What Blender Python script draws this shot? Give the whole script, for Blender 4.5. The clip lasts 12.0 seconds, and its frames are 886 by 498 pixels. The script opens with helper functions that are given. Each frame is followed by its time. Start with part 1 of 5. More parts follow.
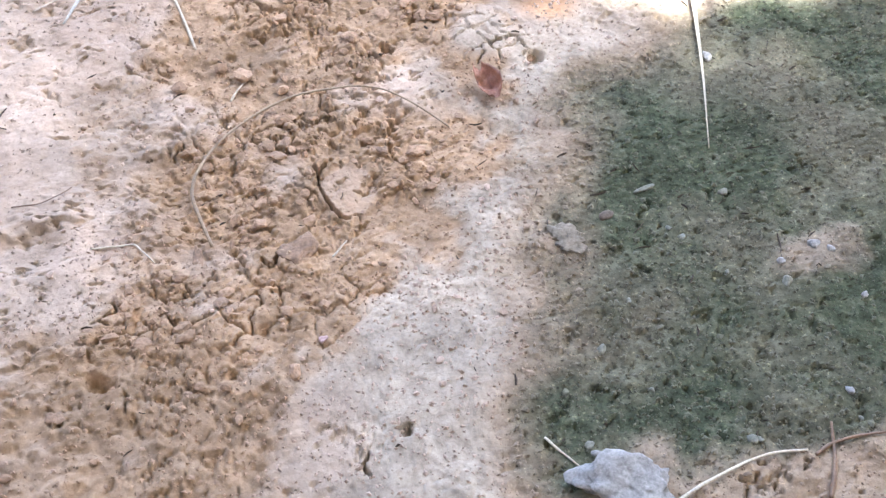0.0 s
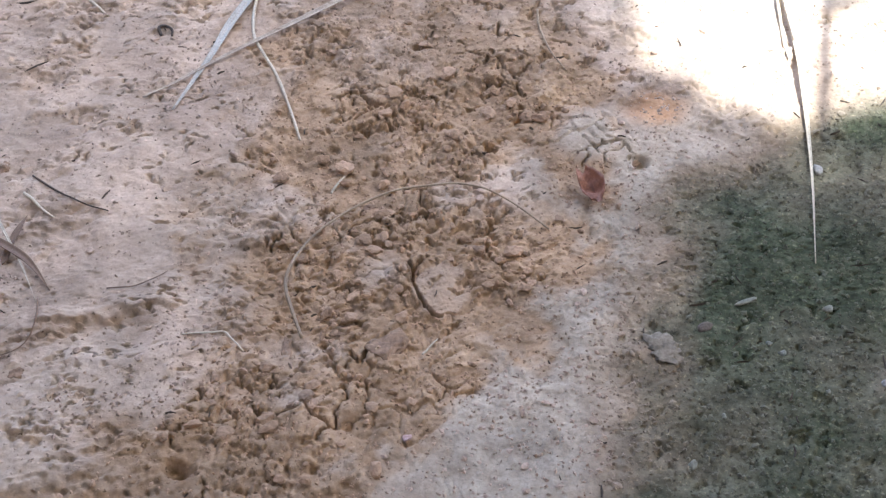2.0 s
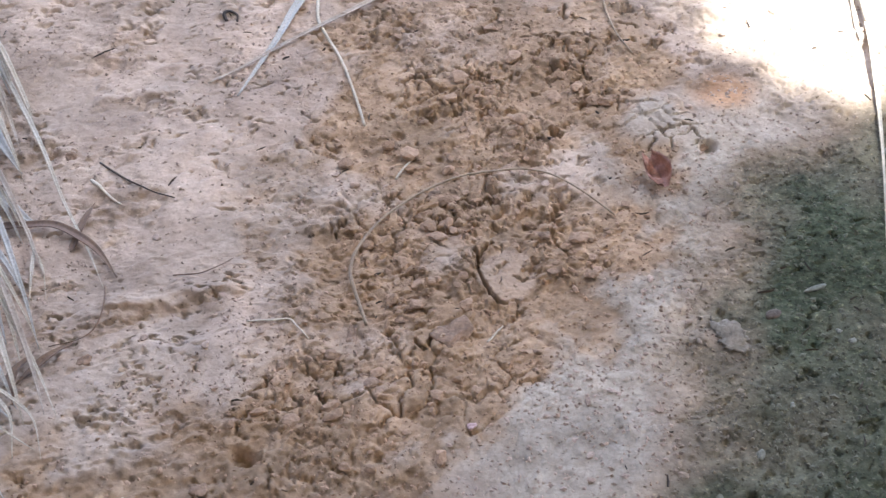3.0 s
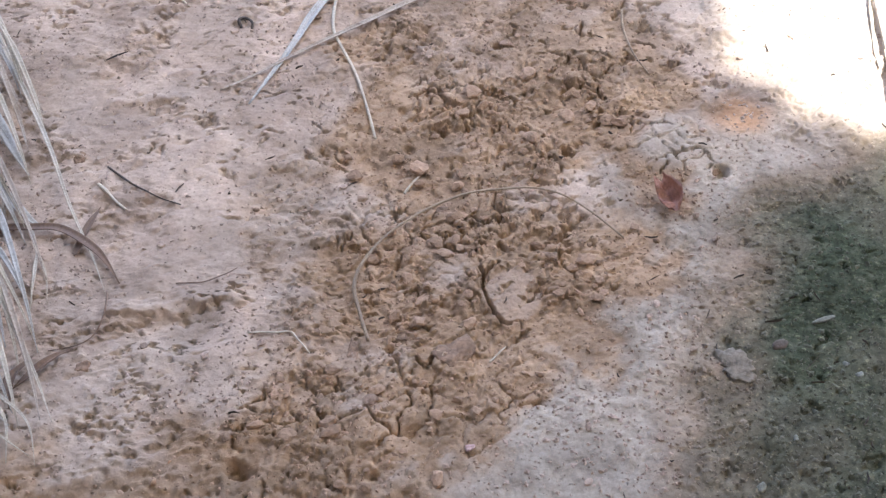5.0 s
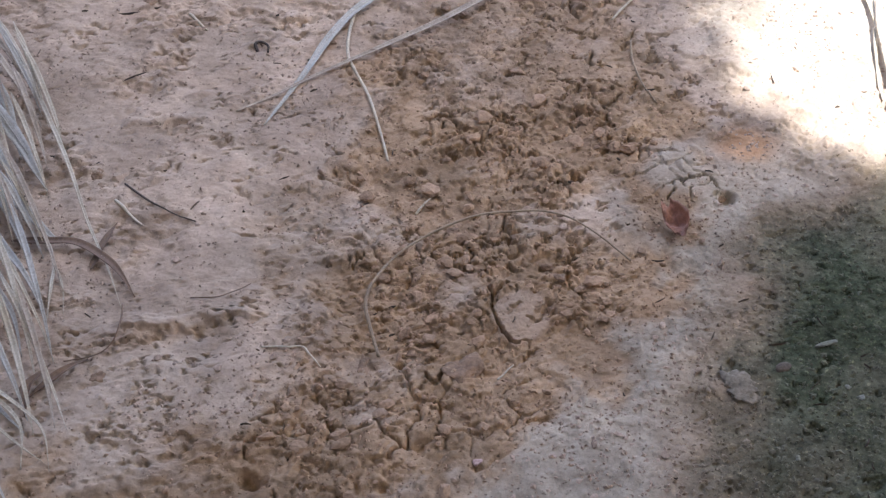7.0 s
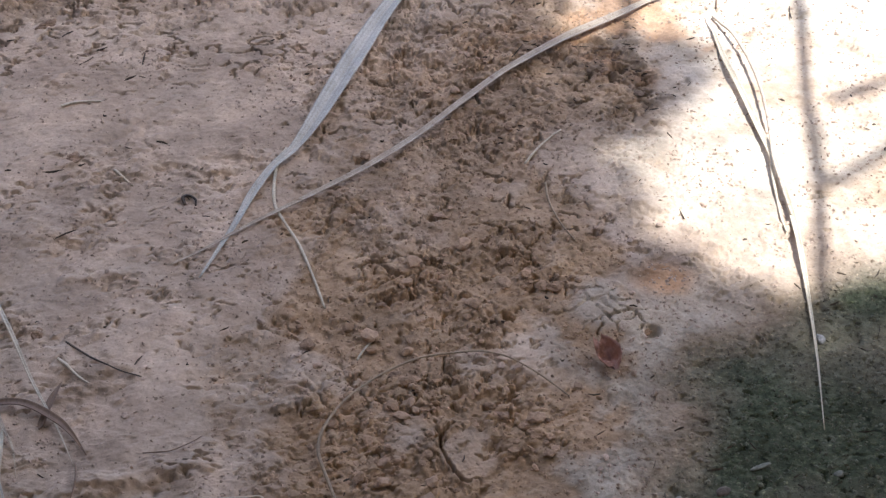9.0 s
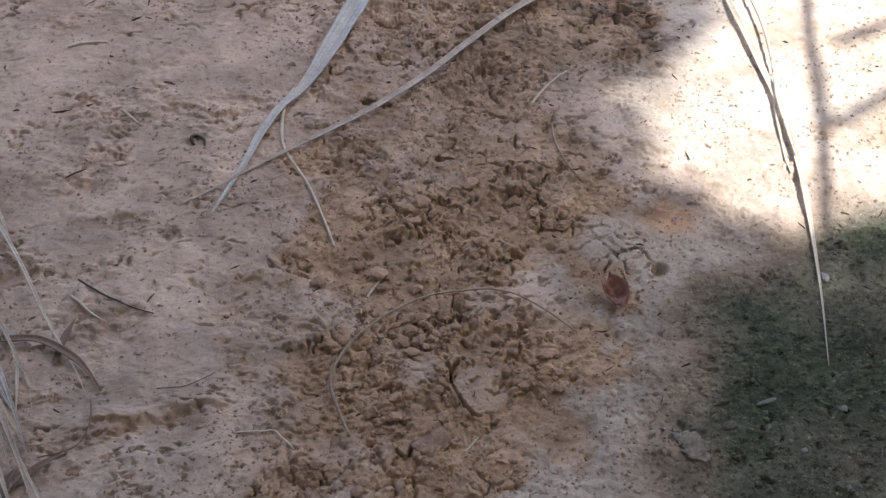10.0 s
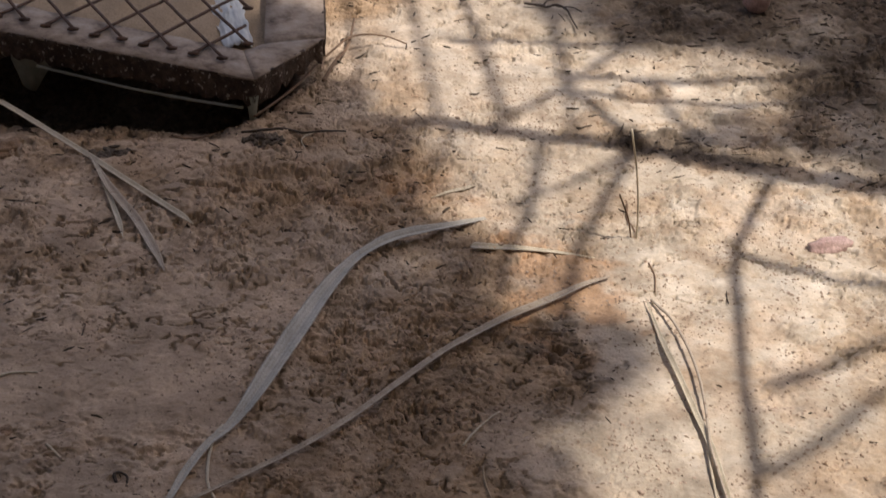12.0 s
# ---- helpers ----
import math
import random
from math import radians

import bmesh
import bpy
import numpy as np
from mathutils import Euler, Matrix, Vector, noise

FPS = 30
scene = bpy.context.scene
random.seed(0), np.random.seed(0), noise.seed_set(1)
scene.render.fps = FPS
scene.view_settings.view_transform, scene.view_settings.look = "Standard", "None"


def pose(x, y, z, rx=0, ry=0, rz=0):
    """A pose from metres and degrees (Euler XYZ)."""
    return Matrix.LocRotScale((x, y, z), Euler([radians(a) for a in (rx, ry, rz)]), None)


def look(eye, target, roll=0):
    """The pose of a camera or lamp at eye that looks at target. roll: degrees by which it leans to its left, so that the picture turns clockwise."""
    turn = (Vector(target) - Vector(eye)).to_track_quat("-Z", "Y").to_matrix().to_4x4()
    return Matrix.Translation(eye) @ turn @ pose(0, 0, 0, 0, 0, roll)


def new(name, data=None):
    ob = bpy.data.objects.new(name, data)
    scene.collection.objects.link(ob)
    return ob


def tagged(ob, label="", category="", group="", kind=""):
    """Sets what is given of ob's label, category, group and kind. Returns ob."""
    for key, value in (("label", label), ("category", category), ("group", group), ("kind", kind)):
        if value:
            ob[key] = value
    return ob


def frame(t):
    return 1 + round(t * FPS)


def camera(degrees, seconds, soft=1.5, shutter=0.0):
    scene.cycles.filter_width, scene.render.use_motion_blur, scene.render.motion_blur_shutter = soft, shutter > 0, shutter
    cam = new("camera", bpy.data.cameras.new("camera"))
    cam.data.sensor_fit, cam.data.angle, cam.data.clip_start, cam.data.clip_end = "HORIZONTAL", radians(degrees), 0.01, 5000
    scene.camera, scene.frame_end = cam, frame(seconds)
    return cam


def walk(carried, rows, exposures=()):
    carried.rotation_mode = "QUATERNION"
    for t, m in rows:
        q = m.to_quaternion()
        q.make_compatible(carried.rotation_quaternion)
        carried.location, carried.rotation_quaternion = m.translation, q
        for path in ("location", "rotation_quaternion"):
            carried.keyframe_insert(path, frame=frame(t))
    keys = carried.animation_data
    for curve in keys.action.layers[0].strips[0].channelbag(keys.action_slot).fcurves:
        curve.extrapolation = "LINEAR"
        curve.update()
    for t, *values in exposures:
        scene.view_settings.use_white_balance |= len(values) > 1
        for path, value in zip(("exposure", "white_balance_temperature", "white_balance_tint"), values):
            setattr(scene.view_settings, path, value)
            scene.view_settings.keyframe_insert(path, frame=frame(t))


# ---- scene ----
cam = camera(32.0, 12.0, 1.4, 0.12)
PATH = [
    (0, (-0.223, -1.224, 1.243), (-0.048, 0.022, -0.313), -0.4),
    (0.5, (-0.219, -1.214, 1.234), (-0.085, 0.02, -0.334), -0.5),
    (1, (-0.197, -1.214, 1.231), (-0.135, 0.05, -0.318), -3.2),
    (1.5, (-0.199, -1.212, 1.226), (-0.138, 0.132, -0.254), -2.6),
    (2, (-0.197, -1.212, 1.219), (-0.162, 0.15, -0.245), -2.4),
    (2.5, (-0.192, -1.205, 1.215), (-0.149, 0.122, -0.281), -2.1),
    (3, (-0.192, -1.197, 1.224), (-0.248, 0.143, -0.26), -5.4),
    (3.2, (-0.186, -1.198, 1.223), (-0.281, 0.153, -0.249), -6.5),
    (4.8, (-0.175, -1.178, 1.218), (-0.263, 0.172, -0.255), -4.7),
    (5, (-0.175, -1.177, 1.219), (-0.259, 0.168, -0.258), -4.3),
    (5.5, (-0.179, -1.193, 1.241), (-0.243, 0.224, -0.169), -3.5),
    (6, (-0.182, -1.209, 1.234), (-0.247, 0.215, -0.168), -3.3),
    (6.5, (-0.18, -1.209, 1.228), (-0.233, 0.187, -0.203), -2.8),
    (7, (-0.187, -1.215, 1.226), (-0.268, 0.17, -0.215), -3.1),
    (7.5, (-0.208, -1.204, 1.238), (-0.133, 0.23, -0.153), 0.3),
    (7.7, (-0.222, -1.213, 1.245), (-0.148, 0.253, -0.114), -0.1),
    (9.3, (-0.31, -1.242, 1.297), (-0.167, 0.244, -0.034), 0.2),
    (9.5, (-0.315, -1.247, 1.3), (-0.171, 0.235, -0.036), -0.0),
    (10, (-0.329, -1.258, 1.29), (-0.183, 0.184, -0.087), 0.9),
    (10.4, (-0.322, -1.219, 1.312), (-0.199, 0.21, -0.082), 1.7),
    (10.5, (-0.325, -1.227, 1.316), (-0.219, 0.29, 0.017), 1.2),
    (10.6, (-0.321, -1.226, 1.322), (-0.239, 0.346, 0.088), 1.0),
    (10.8, (-0.305, -1.213, 1.317), (-0.187, 0.4, 0.139), 3.0),
    (11, (-0.28, -1.201, 1.323), (-0.163, 0.4, 0.131), 3.9),
    (11.2, (-0.264, -1.207, 1.309), (-0.096, 0.382, 0.106), 3.0),
    (11.5, (-0.261, -1.208, 1.315), (-0.04, 0.376, 0.114), 3.1),
    (12, (-0.285, -1.21, 1.323), (-0.076, 0.464, 0.248), 2.9),
]
EXPOSURES = [(t, stops + 1.65, kelvin, tint) for t, stops, kelvin, tint in (
    (0.0, 2.00, 6040, 6), (0.5, 2.00, 6040, 6), (1.0, 2.00, 6040, 6), (1.5, 1.70, 6040, 6), (2.0, 1.20, 6040, 7), (2.5, 1.10, 6040, 7), (3.2, 1.35, 6040, 7), (5.0, 1.25, 6040, 8), (5.5, 1.15, 6040, 8), (6.5, 0.75, 6090, 9),
    (7.5, 0.70, 6090, 9), (9.5, 0.25, 6190, 9), (10.2, 0.25, 6190, 9), (10.5, 0.55, 6140, 10), (10.7, 0.20, 6220, 10), (11.0, -0.35, 6170, 10), (11.5, -0.90, 6620, 11), (12.0, -1.06, 7270, 13))]
walk(cam, [(t, look(eye, target, roll)) for t, eye, target, roll in PATH], EXPOSURES)

# ---- daylight ----
SUN = Vector((0.36, -0.14, 0.92)).normalized()
world = bpy.data.worlds.new("sky")
world.use_nodes = True
scene.world = world
sky = world.node_tree.nodes.new("ShaderNodeTexSky")
sky.sky_type, sky.sun_disc = "NISHITA", False
sky.air_density, sky.dust_density, sky.ozone_density = 0.68, 3.6, 0.4
sky.sun_elevation = math.asin(SUN.z)
sky.sun_rotation = math.atan2(SUN.x, SUN.y)
back = world.node_tree.nodes["Background"]
world.node_tree.links.new(sky.outputs[0], back.inputs[0])
back.inputs[1].default_value = 0.15
sun_data = bpy.data.lights.new("sun", "SUN")
sun_data.energy, sun_data.angle, sun_data.color = 2.42, radians(0.53), (1.0, 0.98, 0.96)
sun = new("sun", sun_data)
sun.matrix_world = look(SUN * 30, (0, 0, 0))


# ---- noise on arrays ----
def hashed(ix, iy, seed):
    h = (ix.astype(np.int64) * 374761393 + iy.astype(np.int64) * 668265263 + seed * 1442695041) & 0xFFFFFFFF
    h = ((h ^ (h >> 13)) * 1274126177) & 0xFFFFFFFF
    h = ((h ^ (h >> 15)) * 2246822519) & 0xFFFFFFFF
    return ((h ^ (h >> 16)) & 0xFFFFFF) / float(0x1000000)


def grain(x, y, seed):
    ix, iy = np.floor(x), np.floor(y)
    u, v = x - ix, y - iy
    u, v = u * u * (3 - 2 * u), v * v * (3 - 2 * v)
    a, b = hashed(ix, iy, seed), hashed(ix + 1, iy, seed)
    c, d = hashed(ix, iy + 1, seed), hashed(ix + 1, iy + 1, seed)
    return (a * (1 - u) + b * u) * (1 - v) + (c * (1 - u) + d * u) * v - 0.5


def fbm(x, y, size, seed, octaves=4, rough=0.5):
    out, amp, f = 0 * x, 1.0, 1.0 / size
    for k in range(octaves):
        c, s = math.cos(k * 1.1), math.sin(k * 1.1)
        out = out + amp * grain((x * c - y * s) * f + 17.3 * k, (x * s + y * c) * f - 9.1 * k, seed + k)
        amp, f = amp * rough, f * 2.03
    return out


def cells(x, y, size, seed):
    """The distances to the nearest and second nearest seed of a scatter, and a number for the nearest."""
    x, y = x / size, y / size
    ix, iy = np.floor(x), np.floor(y)
    near, second, tone = np.full(x.shape, 9.0), np.full(x.shape, 9.0), np.zeros(x.shape)
    for dx in (-1, 0, 1):
        for dy in (-1, 0, 1):
            jx, jy = ix + dx, iy + dy
            d = np.hypot(jx + hashed(jx, jy, seed) - x, jy + hashed(jx, jy, seed + 7) - y)
            closer = d < near
            second = np.where(closer, near, np.minimum(second, d))
            tone = np.where(closer, hashed(jx, jy, seed + 13), tone)
            near = np.where(closer, d, near)
    return near, second, tone


def step(a, b, v):
    t = np.clip((v - a) / (b - a), 0, 1)
    return t * t * (3 - 2 * t)


def off_line(x, y, line):
    """The distance from a bent line."""
    best = np.full(x.shape, 99.0)
    for (ax, ay), (bx, by) in zip(line, line[1:]):
        vx, vy = bx - ax, by - ay
        t = np.clip(((x - ax) * vx + (y - ay) * vy) / (vx * vx + vy * vy), 0, 1)
        best = np.minimum(best, np.hypot(x - ax - t * vx, y - ay - t * vy))
    return best


# ---- materials ----
def material(name, roughness=0.8, metallic=0.0):
    m = bpy.data.materials.new(name)
    m.use_nodes = True
    b = m.node_tree.nodes["Principled BSDF"]
    b.inputs["Roughness"].default_value, b.inputs["Metallic"].default_value = roughness, metallic
    return m, m.node_tree, b


def node(tree, kind, **inputs):
    n = tree.nodes.new(kind)
    for key, value in inputs.items():
        n.inputs[key.replace("_", " ")].default_value = value
    return n


def noise_tex(tree, scale, detail=4.0, rough=0.55, distortion=0.0, stretch=None):
    c = tree.nodes.new("ShaderNodeTexCoord")
    n = node(tree, "ShaderNodeTexNoise", Scale=scale, Detail=detail, Roughness=rough, Distortion=distortion)
    if stretch:
        mp = node(tree, "ShaderNodeMapping", Scale=stretch)
        tree.links.new(c.outputs["Object"], mp.inputs[0])
        tree.links.new(mp.outputs[0], n.inputs["Vector"])
    else:
        tree.links.new(c.outputs["Object"], n.inputs["Vector"])
    return n.outputs["Fac"]


def ramp(tree, fac, *stops):
    r = tree.nodes.new("ShaderNodeValToRGB")
    els = r.color_ramp.elements
    while len(els) < len(stops):
        els.new(0.5)
    for e, (p, c) in zip(els, stops):
        e.position, e.color = p, (*c, 1) if len(c) == 3 else c
    tree.links.new(fac, r.inputs[0])
    return r.outputs[0]


def mix(tree, fac, a, b, blend="MIX"):
    m = tree.nodes.new("ShaderNodeMix")
    m.data_type, m.blend_type = "RGBA", blend
    for sock, v in ((m.inputs[0], fac), (m.inputs[6], a), (m.inputs[7], b)):
        if isinstance(v, bpy.types.NodeSocket):
            tree.links.new(v, sock)
        elif isinstance(v, (int, float)):
            sock.default_value = v
        else:
            sock.default_value = (*v, 1)
    return m.outputs[2]


def relief(tree, b, fac, strength, distance):
    n = node(tree, "ShaderNodeBump", Strength=strength, Distance=distance)
    tree.links.new(fac, n.inputs["Height"])
    tree.links.new(n.outputs[0], b.inputs["Normal"])


def value(tree, name):
    a = tree.nodes.new("ShaderNodeAttribute")
    a.attribute_name = name
    return a.outputs["Fac"]


def ground_material():
    m, t, b = material("dry_silt_soil", 0.95)
    b.inputs["Specular IOR Level"].default_value = 0.15
    silt = ramp(t, noise_tex(t, 9, 6, 0.62), (0.25, (0.355, 0.265, 0.2)), (0.55, (0.47, 0.363, 0.277)), (0.8, (0.55, 0.437, 0.343)))
    damp = ramp(t, noise_tex(t, 30, 6, 0.7), (0.25, (0.222, 0.146, 0.087)), (0.55, (0.375, 0.258, 0.164)), (0.8, (0.485, 0.36, 0.248)))
    crust = ramp(t, noise_tex(t, 45, 5, 0.7), (0.28, (0.29, 0.237, 0.18)), (0.5, (0.40, 0.338, 0.266)), (0.75, (0.485, 0.418, 0.338)))
    moss = ramp(t, noise_tex(t, 60, 6, 0.72), (0.27, (0.021, 0.026, 0.014)), (0.5, (0.058, 0.067, 0.039)), (0.73, (0.135, 0.14, 0.095)))
    # pale dry soil, its colour raised to strengthen the sunlit look
    sunlit_sand = ramp(t, noise_tex(t, 13, 6, 0.66), (0.3, (0.36, 0.268, 0.19)), (0.45, (0.52, 0.432, 0.338)), (0.64, (0.61, 0.54, 0.455)))
    # dark plant litter, and the painted shade beneath the metal frame
    litter_shade = ramp(t, noise_tex(t, 50, 6, 0.75), (0.3, (0.045, 0.034, 0.026)), (0.7, (0.19, 0.145, 0.11)))
    c = mix(t, value(t, "sunlit_sand"), silt, sunlit_sand)
    c = mix(t, value(t, "crust"), c, crust)
    c = mix(t, value(t, "damp"), c, damp)
    c = mix(t, value(t, "stain"), c, ramp(t, noise_tex(t, 40, 5, 0.7), (0.3, (0.36, 0.2, 0.105)), (0.7, (0.52, 0.33, 0.2))))
    c = mix(t, value(t, "moss"), c, moss)
    c = mix(t, value(t, "litter_shade"), c, litter_shade)
    fleck = ramp(t, noise_tex(t, 210, 3, 0.6), (0.33, (0.4, 0.4, 0.38)), (0.44, (1, 1, 1)), (0.62, (1, 1, 1)), (0.70, (2.3, 2.2, 2.05)))
    c = mix(t, value(t, "moss"), c, mix(t, 1.0, c, fleck, "MULTIPLY"))
    speck = ramp(t, noise_tex(t, 260, 3, 0.6), (0.3, (0.87, 0.87, 0.87)), (0.6, (1.05, 1.05, 1.05)))
    c = mix(t, 1.0, c, speck, "MULTIPLY")
    grit = ramp(t, noise_tex(t, 150, 2, 0.5), (0.27, (0.42, 0.4, 0.38)), (0.33, (1, 1, 1)), (0.70, (1, 1, 1)), (0.76, (1.35, 1.33, 1.3)))
    c = mix(t, mix(t, value(t, "sunlit_sand"), (1, 1, 1), (0.35, 0.35, 0.35)), c, mix(t, 1.0, c, grit, "MULTIPLY"))
    tone = ramp(t, value(t, "tone"), (0.0, (0.78, 0.78, 0.78)), (1.0, (1.2, 1.2, 1.2)))
    c = mix(t, 1.0, c, tone, "MULTIPLY")
    t.links.new(c, b.inputs["Base Color"])
    rough = mix(t, 0.4, noise_tex(t, 260, 5, 0.7), noise_tex(t, 90, 4, 0.6))
    relief(t, b, mix(t, value(t, "sunlit_sand"), rough, mix(t, 0.7, rough, noise_tex(t, 40, 3, 0.5))), 0.6, 0.003)
    return m


def clod_material():
    m, t, b = material("soil_crumb", 0.95)
    b.inputs["Specular IOR Level"].default_value = 0.15
    c = mix(t, value(t, "damp"), (0.44, 0.335, 0.265), (0.385, 0.26, 0.172))
    c = mix(t, value(t, "moss"), c, (0.125, 0.128, 0.09))
    c = mix(t, value(t, "litter_shade"), c, (0.085, 0.066, 0.052))
    geo = t.nodes.new("ShaderNodeNewGeometry")
    c = mix(t, 1.0, c, ramp(t, geo.outputs["Random Per Island"], (0, (0.72, 0.7, 0.68)), (0.5, (0.95, 0.95, 0.95)), (1, (1.12, 1.12, 1.12))), "MULTIPLY")
    c = mix(t, 1.0, c, ramp(t, noise_tex(t, 240, 3), (0.3, (0.75, 0.75, 0.75)), (0.65, (1.1, 1.1, 1.1))), "MULTIPLY")
    t.links.new(c, b.inputs["Base Color"])
    relief(t, b, noise_tex(t, 400, 4, 0.7), 0.5, 0.002)
    return m


def fibre(name, dark, light, rough=0.6, spots=None, along=(1, 1, 1)):
    """Dry leaf or straw: fine grain, blotches and some darker specks."""
    m, t, b = material(name, rough)
    c = ramp(t, noise_tex(t, 35, 4, 0.6), (0.25, dark), (0.75, light))
    fine = ramp(t, noise_tex(t, 420, 3, 0.6, stretch=along), (0.3, (0.75, 0.74, 0.72)), (0.65, (1.12, 1.12, 1.12)))
    c = mix(t, 1.0, c, fine, "MULTIPLY")
    c = mix(t, value(t, "groove"), c, mix(t, 1.0, c, (0.84, 0.83, 0.81), "MULTIPLY"))
    if spots:
        c = mix(t, ramp(t, noise_tex(t, 90, 2), (0.62, (0, 0, 0)), (0.72, (1, 1, 1))), c, spots)
    t.links.new(c, b.inputs["Base Color"])
    relief(t, b, noise_tex(t, 380, 3, 0.6, stretch=along), 0.35, 0.0012)
    return m


def stone(name, dark, light, scale=60):
    m, t, b = material(name, 0.85)
    c = ramp(t, noise_tex(t, scale, 6, 0.65), (0.25, dark), (0.7, light))
    c = mix(t, 1.0, c, ramp(t, noise_tex(t, 300, 3), (0.3, (0.7, 0.7, 0.7)), (0.6, (1.1, 1.1, 1.1))), "MULTIPLY")
    t.links.new(c, b.inputs["Base Color"])
    relief(t, b, noise_tex(t, 200, 5, 0.7), 0.5, 0.003)
    return m


SOIL, CRUMB = ground_material(), clod_material()
DRY_PLATE = stone("dried_olive_soil", (0.13, 0.105, 0.076), (0.25, 0.21, 0.155), 70)
CLOD = stone("dried_brown_clod", (0.16, 0.095, 0.056), (0.34, 0.225, 0.145), 45)
GREY_LEAF = fibre("weathered_palm_leaf", (0.36, 0.335, 0.29), (0.58, 0.555, 0.5), 0.5)
TAN_LEAF = fibre("dry_tan_palm_leaf", (0.34, 0.27, 0.205), (0.54, 0.455, 0.365), 0.55, (0.24, 0.165, 0.115))
STRAW = fibre("bleached_straw", (0.42, 0.35, 0.25), (0.66, 0.59, 0.47), 0.5)
BROWN_STEM = fibre("brown_dry_stem", (0.12, 0.07, 0.04), (0.25, 0.155, 0.095), 0.6)
OCHRE_STEM = fibre("ochre_dry_stem", (0.2, 0.14, 0.085), (0.4, 0.305, 0.2), 0.6)
RED_LEAF = fibre("red_brown_dead_leaf", (0.2, 0.08, 0.05), (0.44, 0.215, 0.14), 0.5)
DARK_TWIG = fibre("dark_twig", (0.035, 0.026, 0.02), (0.09, 0.065, 0.05), 0.8)
PALE_STONE = stone("pale_grey_stone", (0.2, 0.195, 0.185), (0.37, 0.36, 0.345))
GREEN_STONE = stone("algae_stained_stone", (0.13, 0.13, 0.1), (0.25, 0.25, 0.205))
PINK_STONE = stone("pink_stone", (0.36, 0.22, 0.2), (0.58, 0.42, 0.38))
BARK = stone("bark", (0.06, 0.045, 0.032), (0.16, 0.12, 0.09), 20)
FOLIAGE = fibre("tree_leaf", (0.07, 0.085, 0.03), (0.12, 0.12, 0.055), 0.5)


# ---- ground ----
def spread(lo, hi, fine, reach):
    """Even steps from lo to hi, then ever wider ones out to the reach."""
    mid = list(np.arange(lo, hi, fine))
    out, gap = [], fine
    while sum(out) < reach:
        gap *= 1.35
        out.append(gap)
    far = np.cumsum(out)
    return np.array([*(lo - far)[::-1], *mid, *(mid[-1] + far)])


# Where the crumbly brown earth begins and ends, and where the green film begins, along y.
BAND_Y = (-0.6, -0.45, -0.34, -0.286, -0.217, -0.11, 0.008, 0.16, 0.307, 0.43, 0.55, 0.68, 0.8, 0.95)
BAND_L = (-0.86, -0.74, -0.56, -0.495, -0.405, -0.354, -0.329, -0.345, -0.29, -0.17, -0.12, -0.07, -0.02, 0.05)
BAND_R = (-0.33, -0.28, -0.255, -0.23, -0.175, -0.09, -0.11, -0.12, -0.06, 0.05, 0.15, 0.19, 0.16, 0.06)
FILM_Y = (-0.6, -0.49, -0.437, -0.373, -0.27, -0.19, -0.12, -0.03, 0.037, 0.07, 0.2)
FILM_X = (-0.01, 0.0, 0.0, 0.015, 0.03, 0.045, 0.075, 0.115, 0.166, 0.23, 0.3)
CRACKS = [
    [(-0.206, -0.094), (-0.2, -0.106), (-0.202, -0.122), (-0.197, -0.142), (-0.193, -0.158), (-0.185, -0.17), (-0.176, -0.172)],
    [(-0.2, -0.106), (-0.192, -0.099), (-0.186, -0.086)], [(-0.27, -0.217), (-0.263, -0.226), (-0.256, -0.223), (-0.253, -0.206)],
    [(-0.244, 0.575), (-0.219, 0.56), (-0.198, 0.562)], [(-0.188, 0.483), (-0.163, 0.52)], [(-0.099, 0.535), (-0.099, 0.496)], [(-0.125, 0.786), (-0.106, 0.733), (-0.079, 0.742)],
    [(-0.097, 0.417), (-0.101, 0.398), (-0.094, 0.382)], [(-0.078, 0.31), (-0.082, 0.296), (-0.079, 0.283)], [(-0.088, 0.25), (-0.093, 0.24), (-0.099, 0.222)], [(-0.137, 0.587), (-0.097, 0.575), (-0.071, 0.597)], [(-0.103, 0.617), (-0.07, 0.615)],
    [(-0.188, -0.485), (-0.195, -0.473), (-0.186, -0.462)], [(-0.15, -0.447), (-0.146, -0.435)],
]
PITS = [(-0.442, -0.34, 0.011, 0.016), (-0.43, -0.346, 0.011, 0.011), (-0.308, -0.353, 0.006, 0.009), (-0.105, 0.074, 0.008, 0.01), (0.062, 0.036, 0.01, 0.014),
        (-0.284, 0.089, 0.007, 0.008), (-0.238, 0.048, 0.005, 0.008), (-0.18, 0.27, 0.007, 0.01), (-0.149, -0.441, 0.007, 0.01),
        (0.112, 0.57, 0.013, 0.02), (-0.269, 0.392, 0.006, 0.01), (-0.09, 0.351, 0.007, 0.012), (-0.297, -0.2, 0.006, 0.01), (-0.58, 1.18, 0.03, 0.012)]


